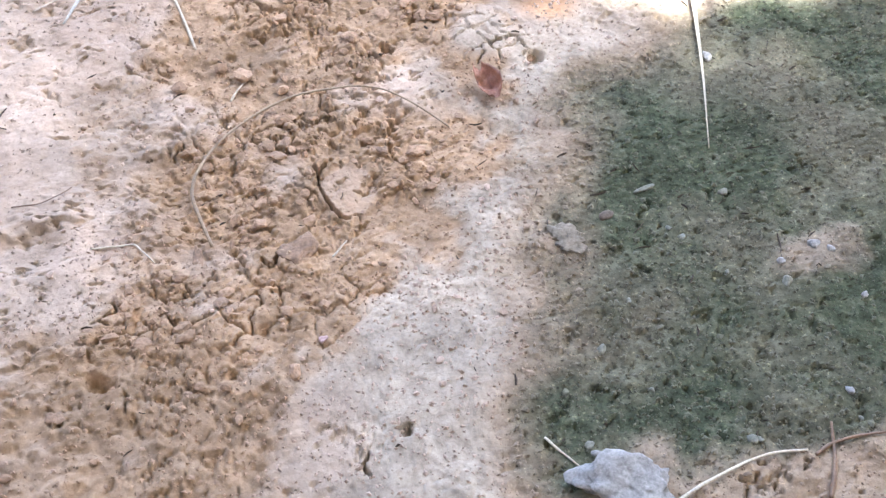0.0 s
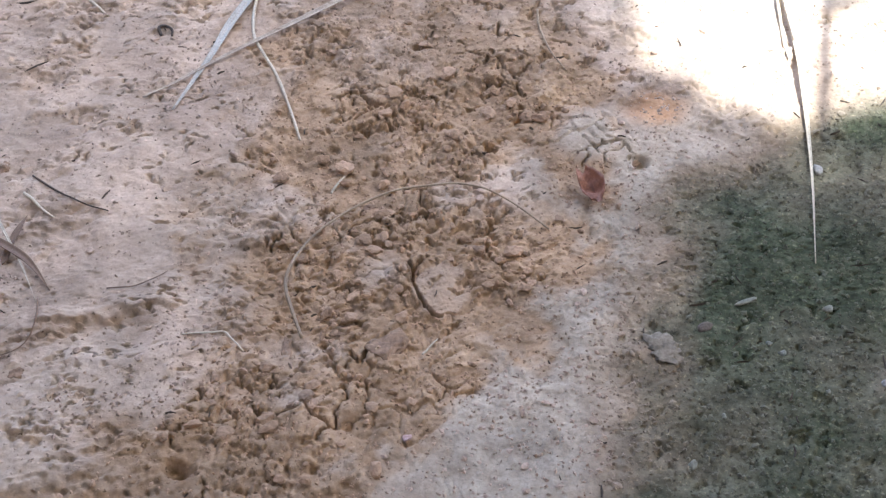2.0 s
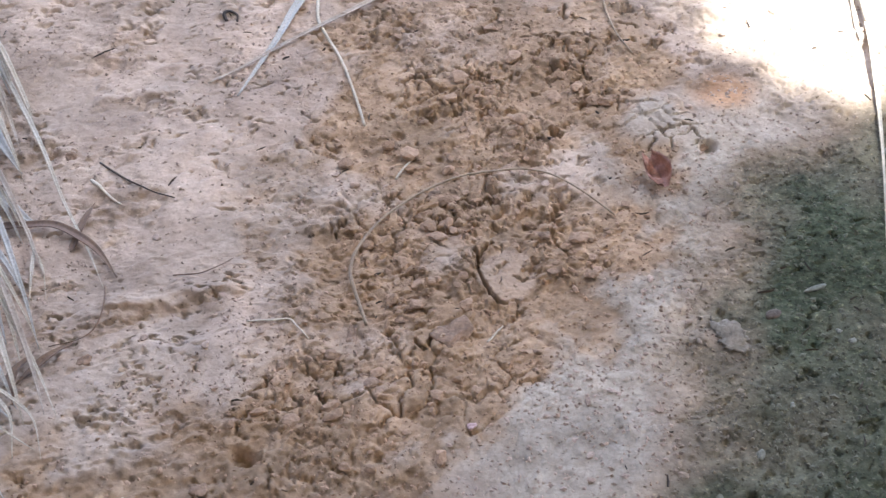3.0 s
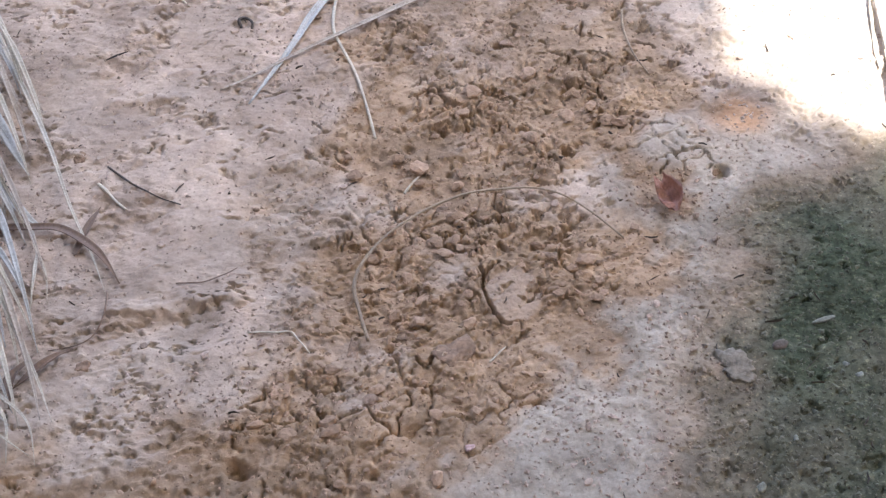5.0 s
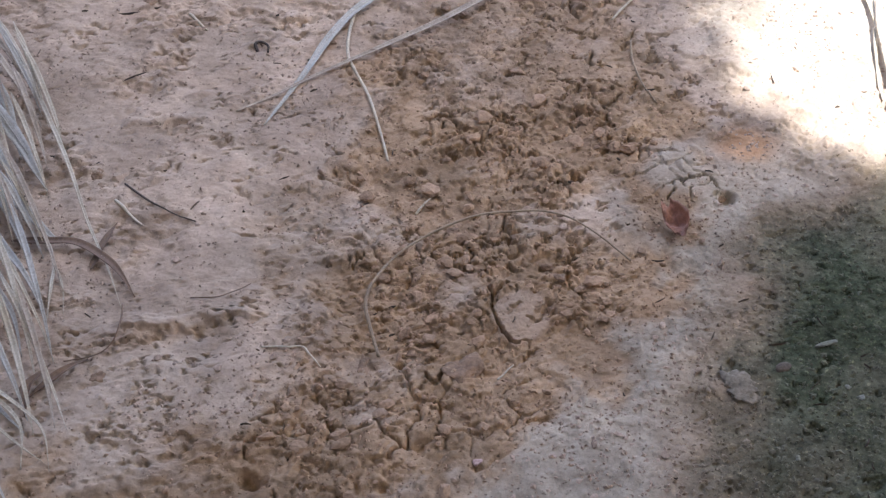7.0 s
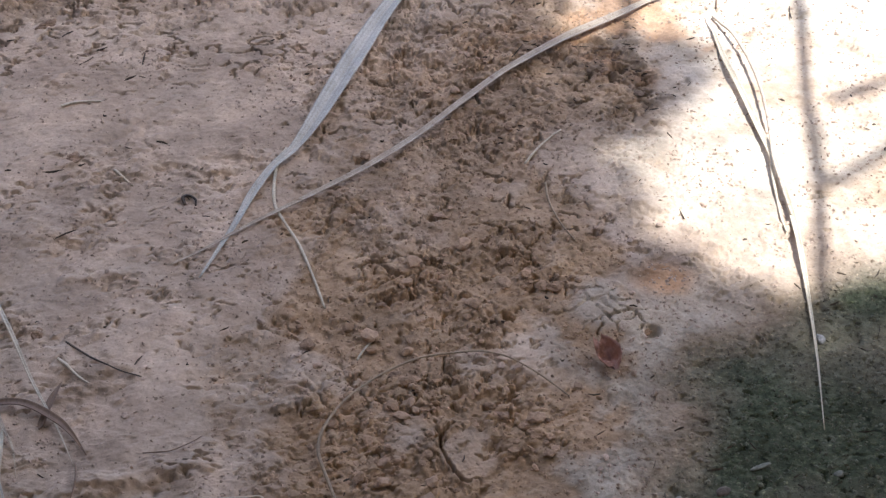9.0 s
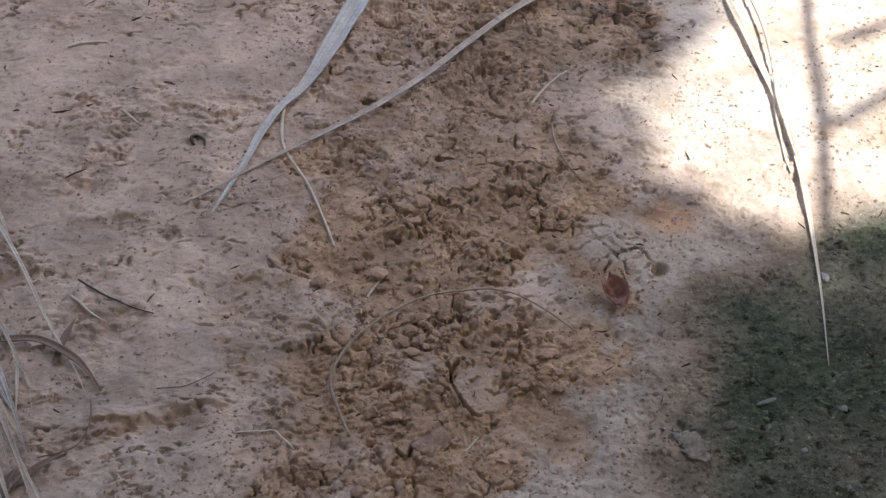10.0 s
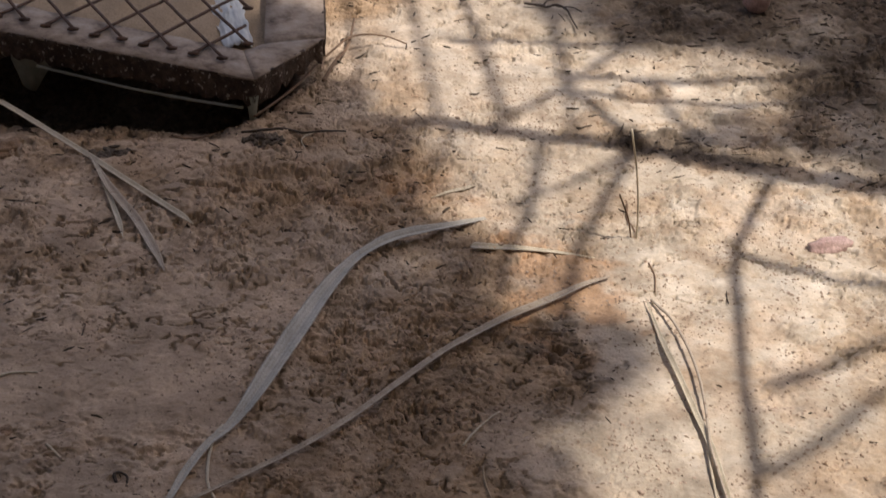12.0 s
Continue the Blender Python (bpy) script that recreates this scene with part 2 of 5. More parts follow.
CRUMBLY = [(-0.306, -0.263, 0.07), (-0.362, -0.262, 0.06), (-0.42, -0.285, 0.045), (-0.264, -0.113, 0.075), (-0.315, -0.036, 0.05), (-0.228, -0.081, 0.08), (-0.153, -0.024, 0.06),
           (-0.11, -0.11, 0.05), (-0.073, 0.19, 0.05), (-0.045, 0.14, 0.04), (-0.215, 0.165, 0.06), (-0.14, 0.07, 0.04), (-0.07, 0.604, 0.085), (0.0, 0.62, 0.06),
           (0.129, 0.544, 0.055), (0.13, 0.6, 0.035), (-0.02, 0.5, 0.07), (-0.06, 0.45, 0.06), (-0.271, 1.024, 0.07), (-0.36, 1.0, 0.06), (-0.127, 1.108, 0.05), (-0.823, 1.08, 0.07)]


def crumbly(x, y):
    """How far the soil has broken into loose clods."""
    patch = 0.35 * step(0.05, 0.4, fbm(x, y, 0.13, 97))
    for px, py, r in CRUMBLY:
        patch = np.maximum(patch, step(1.25, 0.5, np.hypot(x - px, y - py) / r + 0.7 * fbm(x, y, 0.06, 99)))
    return patch


def soil_fields(x, y):
    wx, wy = x + 0.07 * fbm(x, y, 0.16, 3), y + 0.07 * fbm(x, y, 0.16, 5)
    left, right = np.interp(wy, BAND_Y, BAND_L), np.interp(wy, BAND_Y, BAND_R)
    blot = fbm(x, y, 0.11, 21, 5, 0.6)
    damp = step(-0.11, 0.10, wx - left + 0.2 * blot) * step(-0.09, 0.08, right - wx + 0.2 * blot) * step(1.02, 0.75, wy)
    damp = np.clip(1.3 * damp * (0.9 + 0.9 * blot), 0, 1) * (1 - 0.28 * step(0.15, 0.4, y))
    film = np.interp(wy, FILM_Y, FILM_X) - 0.03
    moss = step(-0.075, 0.095, wx - film + 0.07 * blot) * step(0.17, 0.05, wy + 0.05 * blot) * np.clip(1.0 + 0.3 * fbm(x, y, 0.12, 41), 0, 1)
    rim = step(-0.07, 0.0, wx - film) * step(0.09, 0.03, wx - film) * step(0.2, 0.0, wy)
    crust = step(-0.05, 0.08, wx - right + 0.08 * blot) * step(0.03, -0.06, wx - film) * step(0.2, 0.02, wy)
    crust = np.maximum(crust, 0.9 * step(0.13, 0.05, np.hypot((x - 0.14) * 1.1, y - 0.33) + 0.1 * blot))
    crust = np.maximum(crust, 0.3 * step(0.05, 0.4, fbm(x, y, 0.3, 51)) * step(0.2, -0.2, wx))
    damp = np.clip(np.maximum(damp, 0.45 * rim), 0, 1)
    moss = moss * (1 - 0.45 * step(0.05, 0.02, np.hypot((x - 0.3) * 0.7, y + 0.285) + 0.06 * blot)) * (1 - 0.7 * step(-0.47, -0.53, wy + 0.06 * blot))
    damp = np.maximum(damp, 0.5 * step(-0.47, -0.53, wy + 0.06 * blot) * step(0.05, 0.15, wx))
    # mostly the sunlit side: part of the sun's brightness is put into this colour
    sunlit_sand = np.maximum(step(-0.05, 0.25, wx - 0.05) * step(0.1, 0.4, wy), 0.8 * step(0.55, 1.0, wy) * step(-0.3, 0.05, wx))
    damp = np.maximum(damp, 0.85 * step(-0.25, 0.25, fbm(x, y, 0.2, 57)) * step(0.7, 0.9, wy) * step(0.15, -0.1, wx))
    damp = np.maximum(damp, 0.5 * step(0.13, 0.04, np.hypot((x + 0.30) * 0.7, y - 1.075) + 0.22 * blot))
    plates = step(0.055, 0.035, np.hypot(x - 0.003, (y - 0.08) * 0.9) + 0.02 * blot)
    slab = step(1.15, 0.9, np.hypot((x + 0.172) / 0.03, (y + 0.135) / 0.036))
    damp, crust = damp * (1 - 0.9 * plates) * (1 - 0.4 * slab), np.maximum(crust, 0.85 * plates)
    litter_shade = np.maximum(step(1.38, 1.6, wy + 0.25 * (wx - 0.6)) * step(0.25, 0.5, wx), step(-0.06, 0.1, wy - 1.5 + 1.3 * (wx - 0.5)) * step(0.5, 0.68, wx))
    litter_shade = np.maximum(litter_shade, 0.9 * step(0.055, 0.015, off_line(x, y, [(0.36, 1.19), (0.55, 1.12), (0.66, 1.13), (0.85, 1.0)]) + 0.05 * blot))
    litter_shade = np.maximum(litter_shade, 0.9 * step(0.62, 0.72, x + 0.1 * blot) * step(1.08, 1.16, y) * step(1.5, 1.4, y))
    litter_shade = litter_shade * np.clip(0.85 + 1.0 * fbm(x, y, 0.2, 61), 0, 1)
    litter_shade = np.maximum(litter_shade, 0.2 * damp * step(0.2, 0.4, y) * step(0.95, 0.7, y) * step(-0.25, 0.2, fbm(x, y, 0.09, 63)))
    damp = np.maximum(damp, 0.5 * step(0.1, 0.35, fbm(x, y, 0.14, 67)) * step(0.15, 0.3, wx) * step(0.15, 0.35, wy))
    # shade beneath the metal frame, painted into the soil colour with the litter mask
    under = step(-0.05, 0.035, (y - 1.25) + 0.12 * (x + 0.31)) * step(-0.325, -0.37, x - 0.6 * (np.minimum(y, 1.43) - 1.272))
    litter_shade = np.maximum(litter_shade, under * step(2.4, 2.2, y) * step(-1.6, -1.4, x))
    # dark organic crumbs heaped where the brown band ends
    for hx, hy, hr, much in ((0.115, 0.575, 0.07, 0.6), (0.03, 0.6, 0.07, 0.35), (0.02, 0.5, 0.09, 0.25), (0.07, 0.475, 0.05, 0.25)):
        litter_shade = np.maximum(litter_shade, much * step(1.1, 0.5, np.hypot(x - hx, y - hy) / hr + 1.6 * fbm(x, y, 0.035, 65, 4, 0.65)))
    crust = np.maximum(crust, 0.6 * step(0.05, 0.35, fbm(x, y, 0.22, 53)) * step(0.05, 0.25, wx) * step(0.15, 0.4, wy))
    return damp, moss, crust, sunlit_sand, litter_shade


def soil_height(x, y):
    damp, moss, crust, sunlit_sand, litter_shade = soil_fields(x, y)
    bare = (1 - damp) * (1 - moss)
    z = 0.006 * fbm(x, y, 0.35, 71, 3) + 0.0045 * fbm(x, y, 0.1, 81, 3) - damp * 0.004
    wx, wy = x + 0.02 * fbm(x, y, 0.03, 91), y + 0.02 * fbm(x, y, 0.03, 93)
    slab = step(1.15, 0.9, np.hypot((x + 0.172) / 0.03, (y + 0.135) / 0.036) + 0.5 * fbm(x, y, 0.03, 135))
    plates = step(0.058, 0.045, np.hypot(x - 0.003, (y - 0.082) * 0.9) + 0.05 * fbm(x, y, 0.05, 133))
    patch = crumbly(x, y)
    rough = step(-0.05, 0.3, fbm(x, y, 0.1, 141))
    clotted = damp * step(-0.2, -0.33, y)
    whole = (1 - plates) * (1 - 0.7 * slab)
    # low lumps under the loose clods: broad on the clotted earth, small elsewhere
    for size, tall, seed in ((0.036, 0.0055, 101), (0.019, 0.0042, 111), (0.0105, 0.0018, 121)):
        f1, f2, tone = cells(wx, wy, size, seed)
        dome = np.clip(1.1 - 1.3 * f1 * f1, 0, 1) ** 0.7 * (0.1 + 0.9 * tone) * step(0.0, 0.26, f2 - f1)
        share = damp * (0.15 + 0.95 * patch + 0.35 * clotted) + bare * (0.08 * rough + 0.3 * patch)
        if size < 0.015:
            share = share + 0.9 * crust * bare + 1.1 * moss
        z += tall * dome * np.clip(share, 0, 1.3) * whole
        if size > 0.03:
            gap = step(0.06, 0.015, f2 - f1) * step(0.05, 0.2, fbm(x, y, 0.09, seed + 3))
            z -= 0.011 * gap * np.clip(1.3 * damp * np.maximum(patch, 0.2 * clotted), 0, 1) * whole
    # cracked plates of silt by the leaf
    f1, f2, tone = cells(wx, wy, 0.024, 137)
    z += plates * (0.0015 + 0.003 * tone - 0.012 * step(0.07, 0.015, f2 - f1) * (0.25 + 0.75 * step(-0.1, 0.1, fbm(x, y, 0.04, 139))))
    z += 0.0012 * slab
    # trampled skin: broad plates at slightly different heights, thin broken layers, fine grain
    f1, f2, tone = cells(wx, wy, 0.06, 131)
    z += bare * (1 - crust) * 0.0022 * (tone - 0.5) * step(0.0, 0.1, f2 - f1)
    z += (0.0012 + 0.0016 * rough) * fbm(x, y, 0.018, 151, 3, 0.6) * whole
    frail = np.clip(0.25 + 0.75 * rough + 0.5 * damp, 0, 1) * (1 - 0.8 * moss) * (1 - 0.7 * crust) * whole
    for size, tall, seed, edge in ((0.06, 0.0034, 211, 0.08), (0.03, 0.0027, 213, 0.1)):
        layer = fbm(x, y * 1.15, size, seed, 5, 0.62)
        z += tall * (step(edge, edge + 0.02, layer) - 0.7 * step(-edge - 0.07, -edge - 0.09, layer)) * frail * (1 + 0.5 * step(0.4, 0.8, y))
    # short crooked crevices, thick where the earth is brown and broken
    torn = np.clip(0.9 * damp * np.maximum(patch, 0.55 * step(0.2, 0.4, y)) + (0.35 + 0.45 * step(0.4, 0.7, y)) * step(0.05 - 0.25 * step(0.4, 0.8, y), 0.3 - 0.3 * step(0.4, 0.8, y), fbm(x, y, 0.11, 167)) * (1 - moss), 0, 1) * (1 - 0.8 * crust) * whole
    for size, seed, wide in ((0.06, 701, 0.024), (0.035, 711, 0.034)):
        line = np.abs(fbm(x * 0.75, y * 1.3, size, seed, 4, 0.55))
        far = wide * (1 + 0.5 * step(0.35, 0.5, y) * (1 - sunlit_sand))
        z -= (0.013 + 0.005 * step(0.35, 0.5, y)) * step(far, far * 0.4, line) * step(0.12, 0.2, fbm(x, y, size * 0.7, seed + 3)) * step(0.08, 0.5, torn)
    # pocks where grains broke out
    ux, uy = x + 0.012 * fbm(x, y, 0.012, 601), y + 0.012 * fbm(x, y, 0.012, 603)
    loose = np.maximum(step(0.08, 0.3, fbm(x, y, 0.09, 169)), 0.8 * step(0.45, 0.8, y) * step(-0.3, 0.0, fbm(x, y, 0.09, 169))) * (1 - 0.75 * sunlit_sand)
    z -= 0.005 * step(0.40, 0.43, fbm(ux * 0.8, uy * 1.3, 0.018, 161, 3, 0.6)) * loose * (1 - 0.8 * moss) * (1 - 0.7 * crust)
    z -= 0.006 * step(0.34, 0.37, fbm(ux * 0.85, uy * 1.3, 0.01, 163, 2)) * (0.1 + 0.9 * loose) * (1 - 0.8 * crust) * (1 - 0.5 * moss) * (1 - 0.9 * sunlit_sand)
    z -= 0.005 * step(0.35, 0.41, fbm(ux * 0.9, uy * 1.2, 0.008, 165, 1)) * (0.15 * (1 - sunlit_sand) + 0.85 * moss)
    z -= 0.004 * moss
    for line in CRACKS:
        d = off_line(x + 0.006 * fbm(x, y, 0.02, 171), y + 0.006 * fbm(x, y, 0.02, 173), line)
        z -= 0.022 * step(*((0.0019, 0.0006) if line[0][1] < -0.07 else (0.0023, 0.0008)), d) * (1.0 if line[0][1] < -0.07 else 0.4 + 0.6 * step(-0.2, 0.15, fbm(x, y, 0.03, 177)))
    for px, py, r, deep in PITS:
        z -= deep * step(r * 1.25, r * 0.5, np.hypot(x - px, y - py))
    # a broken ledge with a hollow, a heel print, and a scraped hollow before the metal frame
    ledge = [(-0.585, -0.146), (-0.547, -0.144), (-0.524, -0.137), (-0.506, -0.133), (-0.485, -0.134), (-0.465, -0.118)]
    d = off_line(wx, wy, ledge)
    z += 0.007 * step(0.028, 0.0, d) * step(-0.004, 0.003, wy + 0.139 - 0.2 * (wx + 0.52))
    z -= 0.009 * step(0.05, 0.02, np.hypot((x + 0.515) * 0.9, (y + 0.168) * 1.3))
    z -= 0.015 * step(0.11, 0.02, np.hypot((x + 0.30) * 0.65, (y - 1.075) * 1.3) + 0.13 * fbm(x, y, 0.05, 181, 5, 0.65))
    z -= 0.008 * step(0.12, 0.04, np.hypot(x + 0.42, (y - 0.06) * 1.2) + 0.06 * fbm(x, y, 0.06, 183))
    # the hollow washed out beneath the metal frame
    z -= 0.02 * step(-0.09, 0.0, (y - 1.262) + 0.10 * (x + 0.31) + 0.05 * fbm(x, y, 0.06, 185)) * step(-0.33, -0.4, x - 0.6 * (np.minimum(y, 1.43) - 1.272)) * step(-1.5, -1.3, x) * step(2.3, 2.1, y)
    z -= 0.18 * step(0.0, 0.06, (y - 1.262) + 0.10 * (x + 0.31)) * step(-0.335, -0.42, x - 0.6 * (np.minimum(y, 1.43) - 1.272)) * step(-1.5, -1.3, x) * step(2.3, 2.1, y)
    # the bank that rises on the far side, and at the left edge
    z += 0.035 * step(1.35, 1.75, y + 0.25 * (x - 0.6)) * step(0.1, 0.5, x) + 0.02 * step(-0.68, -0.95, x + 0.3 * y)
    z += litter_shade * 0.012 * fbm(x, y, 0.035, 191, 4, 0.65)
    return z


def finer(line, lo, hi):
    """Puts half as many steps again between lo and hi."""
    a, b = np.searchsorted(line, lo), np.searchsorted(line, hi)
    return np.concatenate([line[:a], np.linspace(line[a], line[b], int((b - a) * 1.5), endpoint=False), line[b:]])


GX = finer(finer(spread(-0.96, 1.15, 0.0028, 260), -0.42, 0.2), -0.22, -0.165)
GY = finer(finer(spread(-0.64, 1.90, 0.0028, 260), -0.35, 0.72), -0.185, -0.075)
XX, YY = np.meshgrid(GX, GY)
near = step(3.0, 2.2, np.hypot(XX, YY - 0.6))
ZZ = soil_height(XX, YY)
ZZ = (ZZ - np.median(ZZ[(near > 0.5)])) * near


def rest(x, y):
    """The height of the ground."""
    i, j = np.clip(np.searchsorted(GX, x) - 1, 0, len(GX) - 2), np.clip(np.searchsorted(GY, y) - 1, 0, len(GY) - 2)
    u, v = (x - GX[i]) / (GX[i + 1] - GX[i]), (y - GY[j]) / (GY[j + 1] - GY[j])
    return float((ZZ[j, i] * (1 - u) + ZZ[j, i + 1] * u) * (1 - v) + (ZZ[j + 1, i] * (1 - u) + ZZ[j + 1, i + 1] * u) * v)


def smooth_mesh(me):
    me.polygons.foreach_set("use_smooth", np.ones(len(me.polygons), bool))
    me.update()


def build_ground():
    ny, nx = XX.shape
    me = bpy.data.meshes.new("ground")
    co = np.stack([XX, YY, ZZ], -1).reshape(-1, 3)
    idx = np.arange(nx * ny).reshape(ny, nx)
    quads = np.stack([idx[:-1, :-1], idx[:-1, 1:], idx[1:, 1:], idx[1:, :-1]], -1).reshape(-1, 4)
    me.vertices.add(len(co))
    me.vertices.foreach_set("co", co.ravel())
    me.loops.add(quads.size)
    me.loops.foreach_set("vertex_index", quads.ravel().astype(np.int32))
    me.polygons.add(len(quads))
    me.polygons.foreach_set("loop_start", np.arange(0, quads.size, 4, dtype=np.int32))
    me.polygons.foreach_set("loop_total", np.full(len(quads), 4, np.int32))
    me.update(calc_edges=True)
    smooth_mesh(me)
    fields = dict(zip(("damp", "moss", "crust", "sunlit_sand", "litter_shade"), soil_fields(XX, YY)))
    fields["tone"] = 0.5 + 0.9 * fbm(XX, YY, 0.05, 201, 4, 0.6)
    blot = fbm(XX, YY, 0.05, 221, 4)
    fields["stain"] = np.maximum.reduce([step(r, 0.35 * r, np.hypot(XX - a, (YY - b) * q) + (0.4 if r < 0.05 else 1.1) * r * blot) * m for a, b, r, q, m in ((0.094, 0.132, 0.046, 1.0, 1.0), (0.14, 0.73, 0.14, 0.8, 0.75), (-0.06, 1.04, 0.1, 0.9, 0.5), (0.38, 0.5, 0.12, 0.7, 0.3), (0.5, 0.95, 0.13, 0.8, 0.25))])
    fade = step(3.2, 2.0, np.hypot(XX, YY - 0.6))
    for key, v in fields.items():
        v = v * fade + (0.5 * (key in ("sunlit_sand", "tone"))) * (1 - fade)
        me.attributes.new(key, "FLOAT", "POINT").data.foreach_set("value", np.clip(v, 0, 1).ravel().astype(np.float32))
    me.materials.append(SOIL)
    return tagged(new("ground", me), "dry cracked silty soil with brown crumbs and a green film", "ground", kind="structure")


ground = build_ground()


def skylight_walls():
    """Plain mud-plastered walls out of view, added to block skylight."""
    m = stone("mud_plaster", (0.22, 0.15, 0.1), (0.34, 0.25, 0.175), 6)
    for name, a, b, thick in (("wall_south", (-4.6, -2.2), (5.2, -2.2), -0.3), ("wall_east", (5.2, -2.5), (5.2, 6.5), 0.3), ("wall_west", (-4.6, 6.5), (-4.6, -2.5), -0.3)):
        a, b = Vector((*a, 0)), Vector((*b, 0))
        out = (Vector((0, thick, 0)) if a.y == b.y else Vector((thick, 0, 0)))
        bm, rows, n = bmesh.new(), [], 60
        for i in range(n + 1):
            c, w = a.lerp(b, i / n), 0.02 * math.sin(i * 1.7) + 0.015 * math.sin(i * 4.1)
            rows.append([bm.verts.new(c + out + Vector((0, 0, -0.1))), bm.verts.new(c - out * w + Vector((0, 0, -0.1))), bm.verts.new(c + Vector((0, 0, 3.0 + w))), bm.verts.new(c + out + Vector((0, 0, 3.0 + w)))])
        for p, q in zip(rows, rows[1:]):
            for k in range(4):
                bm.faces.new((p[k], p[(k + 1) % 4], q[(k + 1) % 4], q[k]))
        bm.faces.new(rows[0])
        bm.faces.new(rows[-1])
        me = bpy.data.meshes.new(name)
        bmesh.ops.recalc_face_normals(bm, faces=bm.faces)
        bm.to_mesh(me)
        bm.free()
        me.materials.append(m)
        tagged(new(name, me), "plain unseen mud-plastered wall, added to block skylight", "wall", kind="structure")


skylight_walls()


# ---- shapes ----
def part(name, bm, mat, parent=None, label="", flat=False):
    me = bpy.data.meshes.new(name)
    bmesh.ops.recalc_face_normals(bm, faces=bm.faces)
    bm.to_mesh(me)
    bm.free()
    if not flat:
        smooth_mesh(me)
    me.materials.append(mat)
    ob = new(name, me)
    if parent:
        ob.parent = parent
    return tagged(ob, label)


def bend(points, n):
    """n places along a smooth curve through the points."""
    p = [Vector(q) for q in points]
    p = [2 * p[0] - p[1], *p, 2 * p[-1] - p[-2]]
    out = []
    for k in range(n):
        s = k / (n - 1) * (len(p) - 3)
        i = min(int(s), len(p) - 4)
        t, (a, b, c, d) = s - i, p[i : i + 4]
        out.append(0.5 * ((2 * b) + (c - a) * t + (2 * a - 5 * b + 4 * c - d) * t * t + (3 * b - a - 3 * c + d) * t ** 3))
    return out


def sweep(bm, spine, ring):
    """A closed tube of rings; ring(k, f) gives the places across (side, up) at step k."""
    loops = []
    for k, c in enumerate(spine):
        ahead = (spine[min(k + 1, len(spine) - 1)] - spine[max(k - 1, 0)]).normalized()
        side = ahead.cross(Vector((0, 0, 1)))
        side = side.normalized() if side.length > 1e-4 else Vector((1, 0, 0))
        up = side.cross(ahead)
        loops.append([bm.verts.new(c + side * s + up * u) for s, u in ring(k, k / (len(spine) - 1))])
    for a, b in zip(loops, loops[1:]):
        for i in range(len(a)):
            j = (i + 1) % len(a)
            bm.faces.new((a[i], a[j], b[j], b[i]))
    bm.faces.new(loops[0])
    bm.faces.new(loops[-1][::-1])


def on_ground(flat, lift=0.0, arch=0.0):
    """Places over the ground along a flat line of (x, y) or (x, y, extra height)."""
    return [Vector((p[0], p[1], rest(p[0], p[1]) + lift + (p[2] if len(p) > 2 else 0))) for p in flat]


def settle(spine, clear):
    """Lays a stiff line over the bumps of the ground: never under them, evenly bent."""
    n, reach = len(spine), max(2, len(spine) // 9)
    hs = np.array([rest(p.x, p.y) for p in spine])
    top = np.array([hs[max(0, k - reach) : k + reach + 1].max() for k in range(n)])
    even = np.array([top[max(0, k - reach) : k + reach + 1].mean() for k in range(n)])
    for k, p in enumerate(spine):
        p.z += even[k] + clear
    return spine


def blade(name, flat, width, mat, taper=(0.1, 0.08), fold=0.25, lift=0.003, seed=0, parent=None, n=None, pleats=4, thick=0.0007, widths=None, stiff=False):
    """A long dry leaf: pleated, folded along its rib, with thin edges."""
    rng = random.Random(seed)
    raw = bend([(p[0], p[1], p[2] if len(p) > 2 else 0) for p in flat], n or 10 * len(flat))
    if stiff:
        hs = [max(rest(p.x, p.y), -0.015) for p in raw]
        line = [hs[0] + (hs[-1] - hs[0]) * k / (len(raw) - 1) for k in range(len(raw))]
        over_all = max(sorted(h - q for h, q in zip(hs, line))[: -max(1, len(raw) // 8)])
        spine = [Vector((p.x, p.y, q + over_all + p.z * 0.3)) for p, q in zip(raw, line)]
    else:
        spine = settle([Vector((p.x, p.y, p.z * 0.3)) for p in raw], lift * 0.15)
    a, b = taper
    wob = [1 + 0.08 * noise.noise(Vector((k * 0.13, seed, 0))) for k in range(len(spine))]

    def ring(k, f):
        if widths:
            w = wob[k] * 0.5 * float(np.interp(f * (len(widths) - 1), range(len(widths)), widths))
        else:
            w = width / 2 * wob[k] * max(0.07, min(1, f / a if a else 1, (1 - f) / b if b else 1)) ** 0.8
        top = []
        for i in range(2 * pleats + 1):
            s = -1 + i / pleats
            crest = fold * w * abs(s) + (w * (0.06 + 0.08 * math.sin(i * 2.3 + seed) ** 2) if i % 2 else 0)
            top.append((s * w, crest))
        return [(s, u) for s, u in top] + [(s, u - thick) for s, u in reversed(top)]

    bm = bmesh.new()
    sweep(bm, spine, ring)
    groove = bm.verts.layers.float.new("groove")
    bm.verts.ensure_lookup_table()
    for k, v in enumerate(bm.verts):
        i = k % (4 * pleats + 2)
        i = i if i <= 2 * pleats else 4 * pleats + 1 - i
        v[groove] = 1.0 if i % 2 == 0 else 0.0
    return part(name, bm, mat, parent)


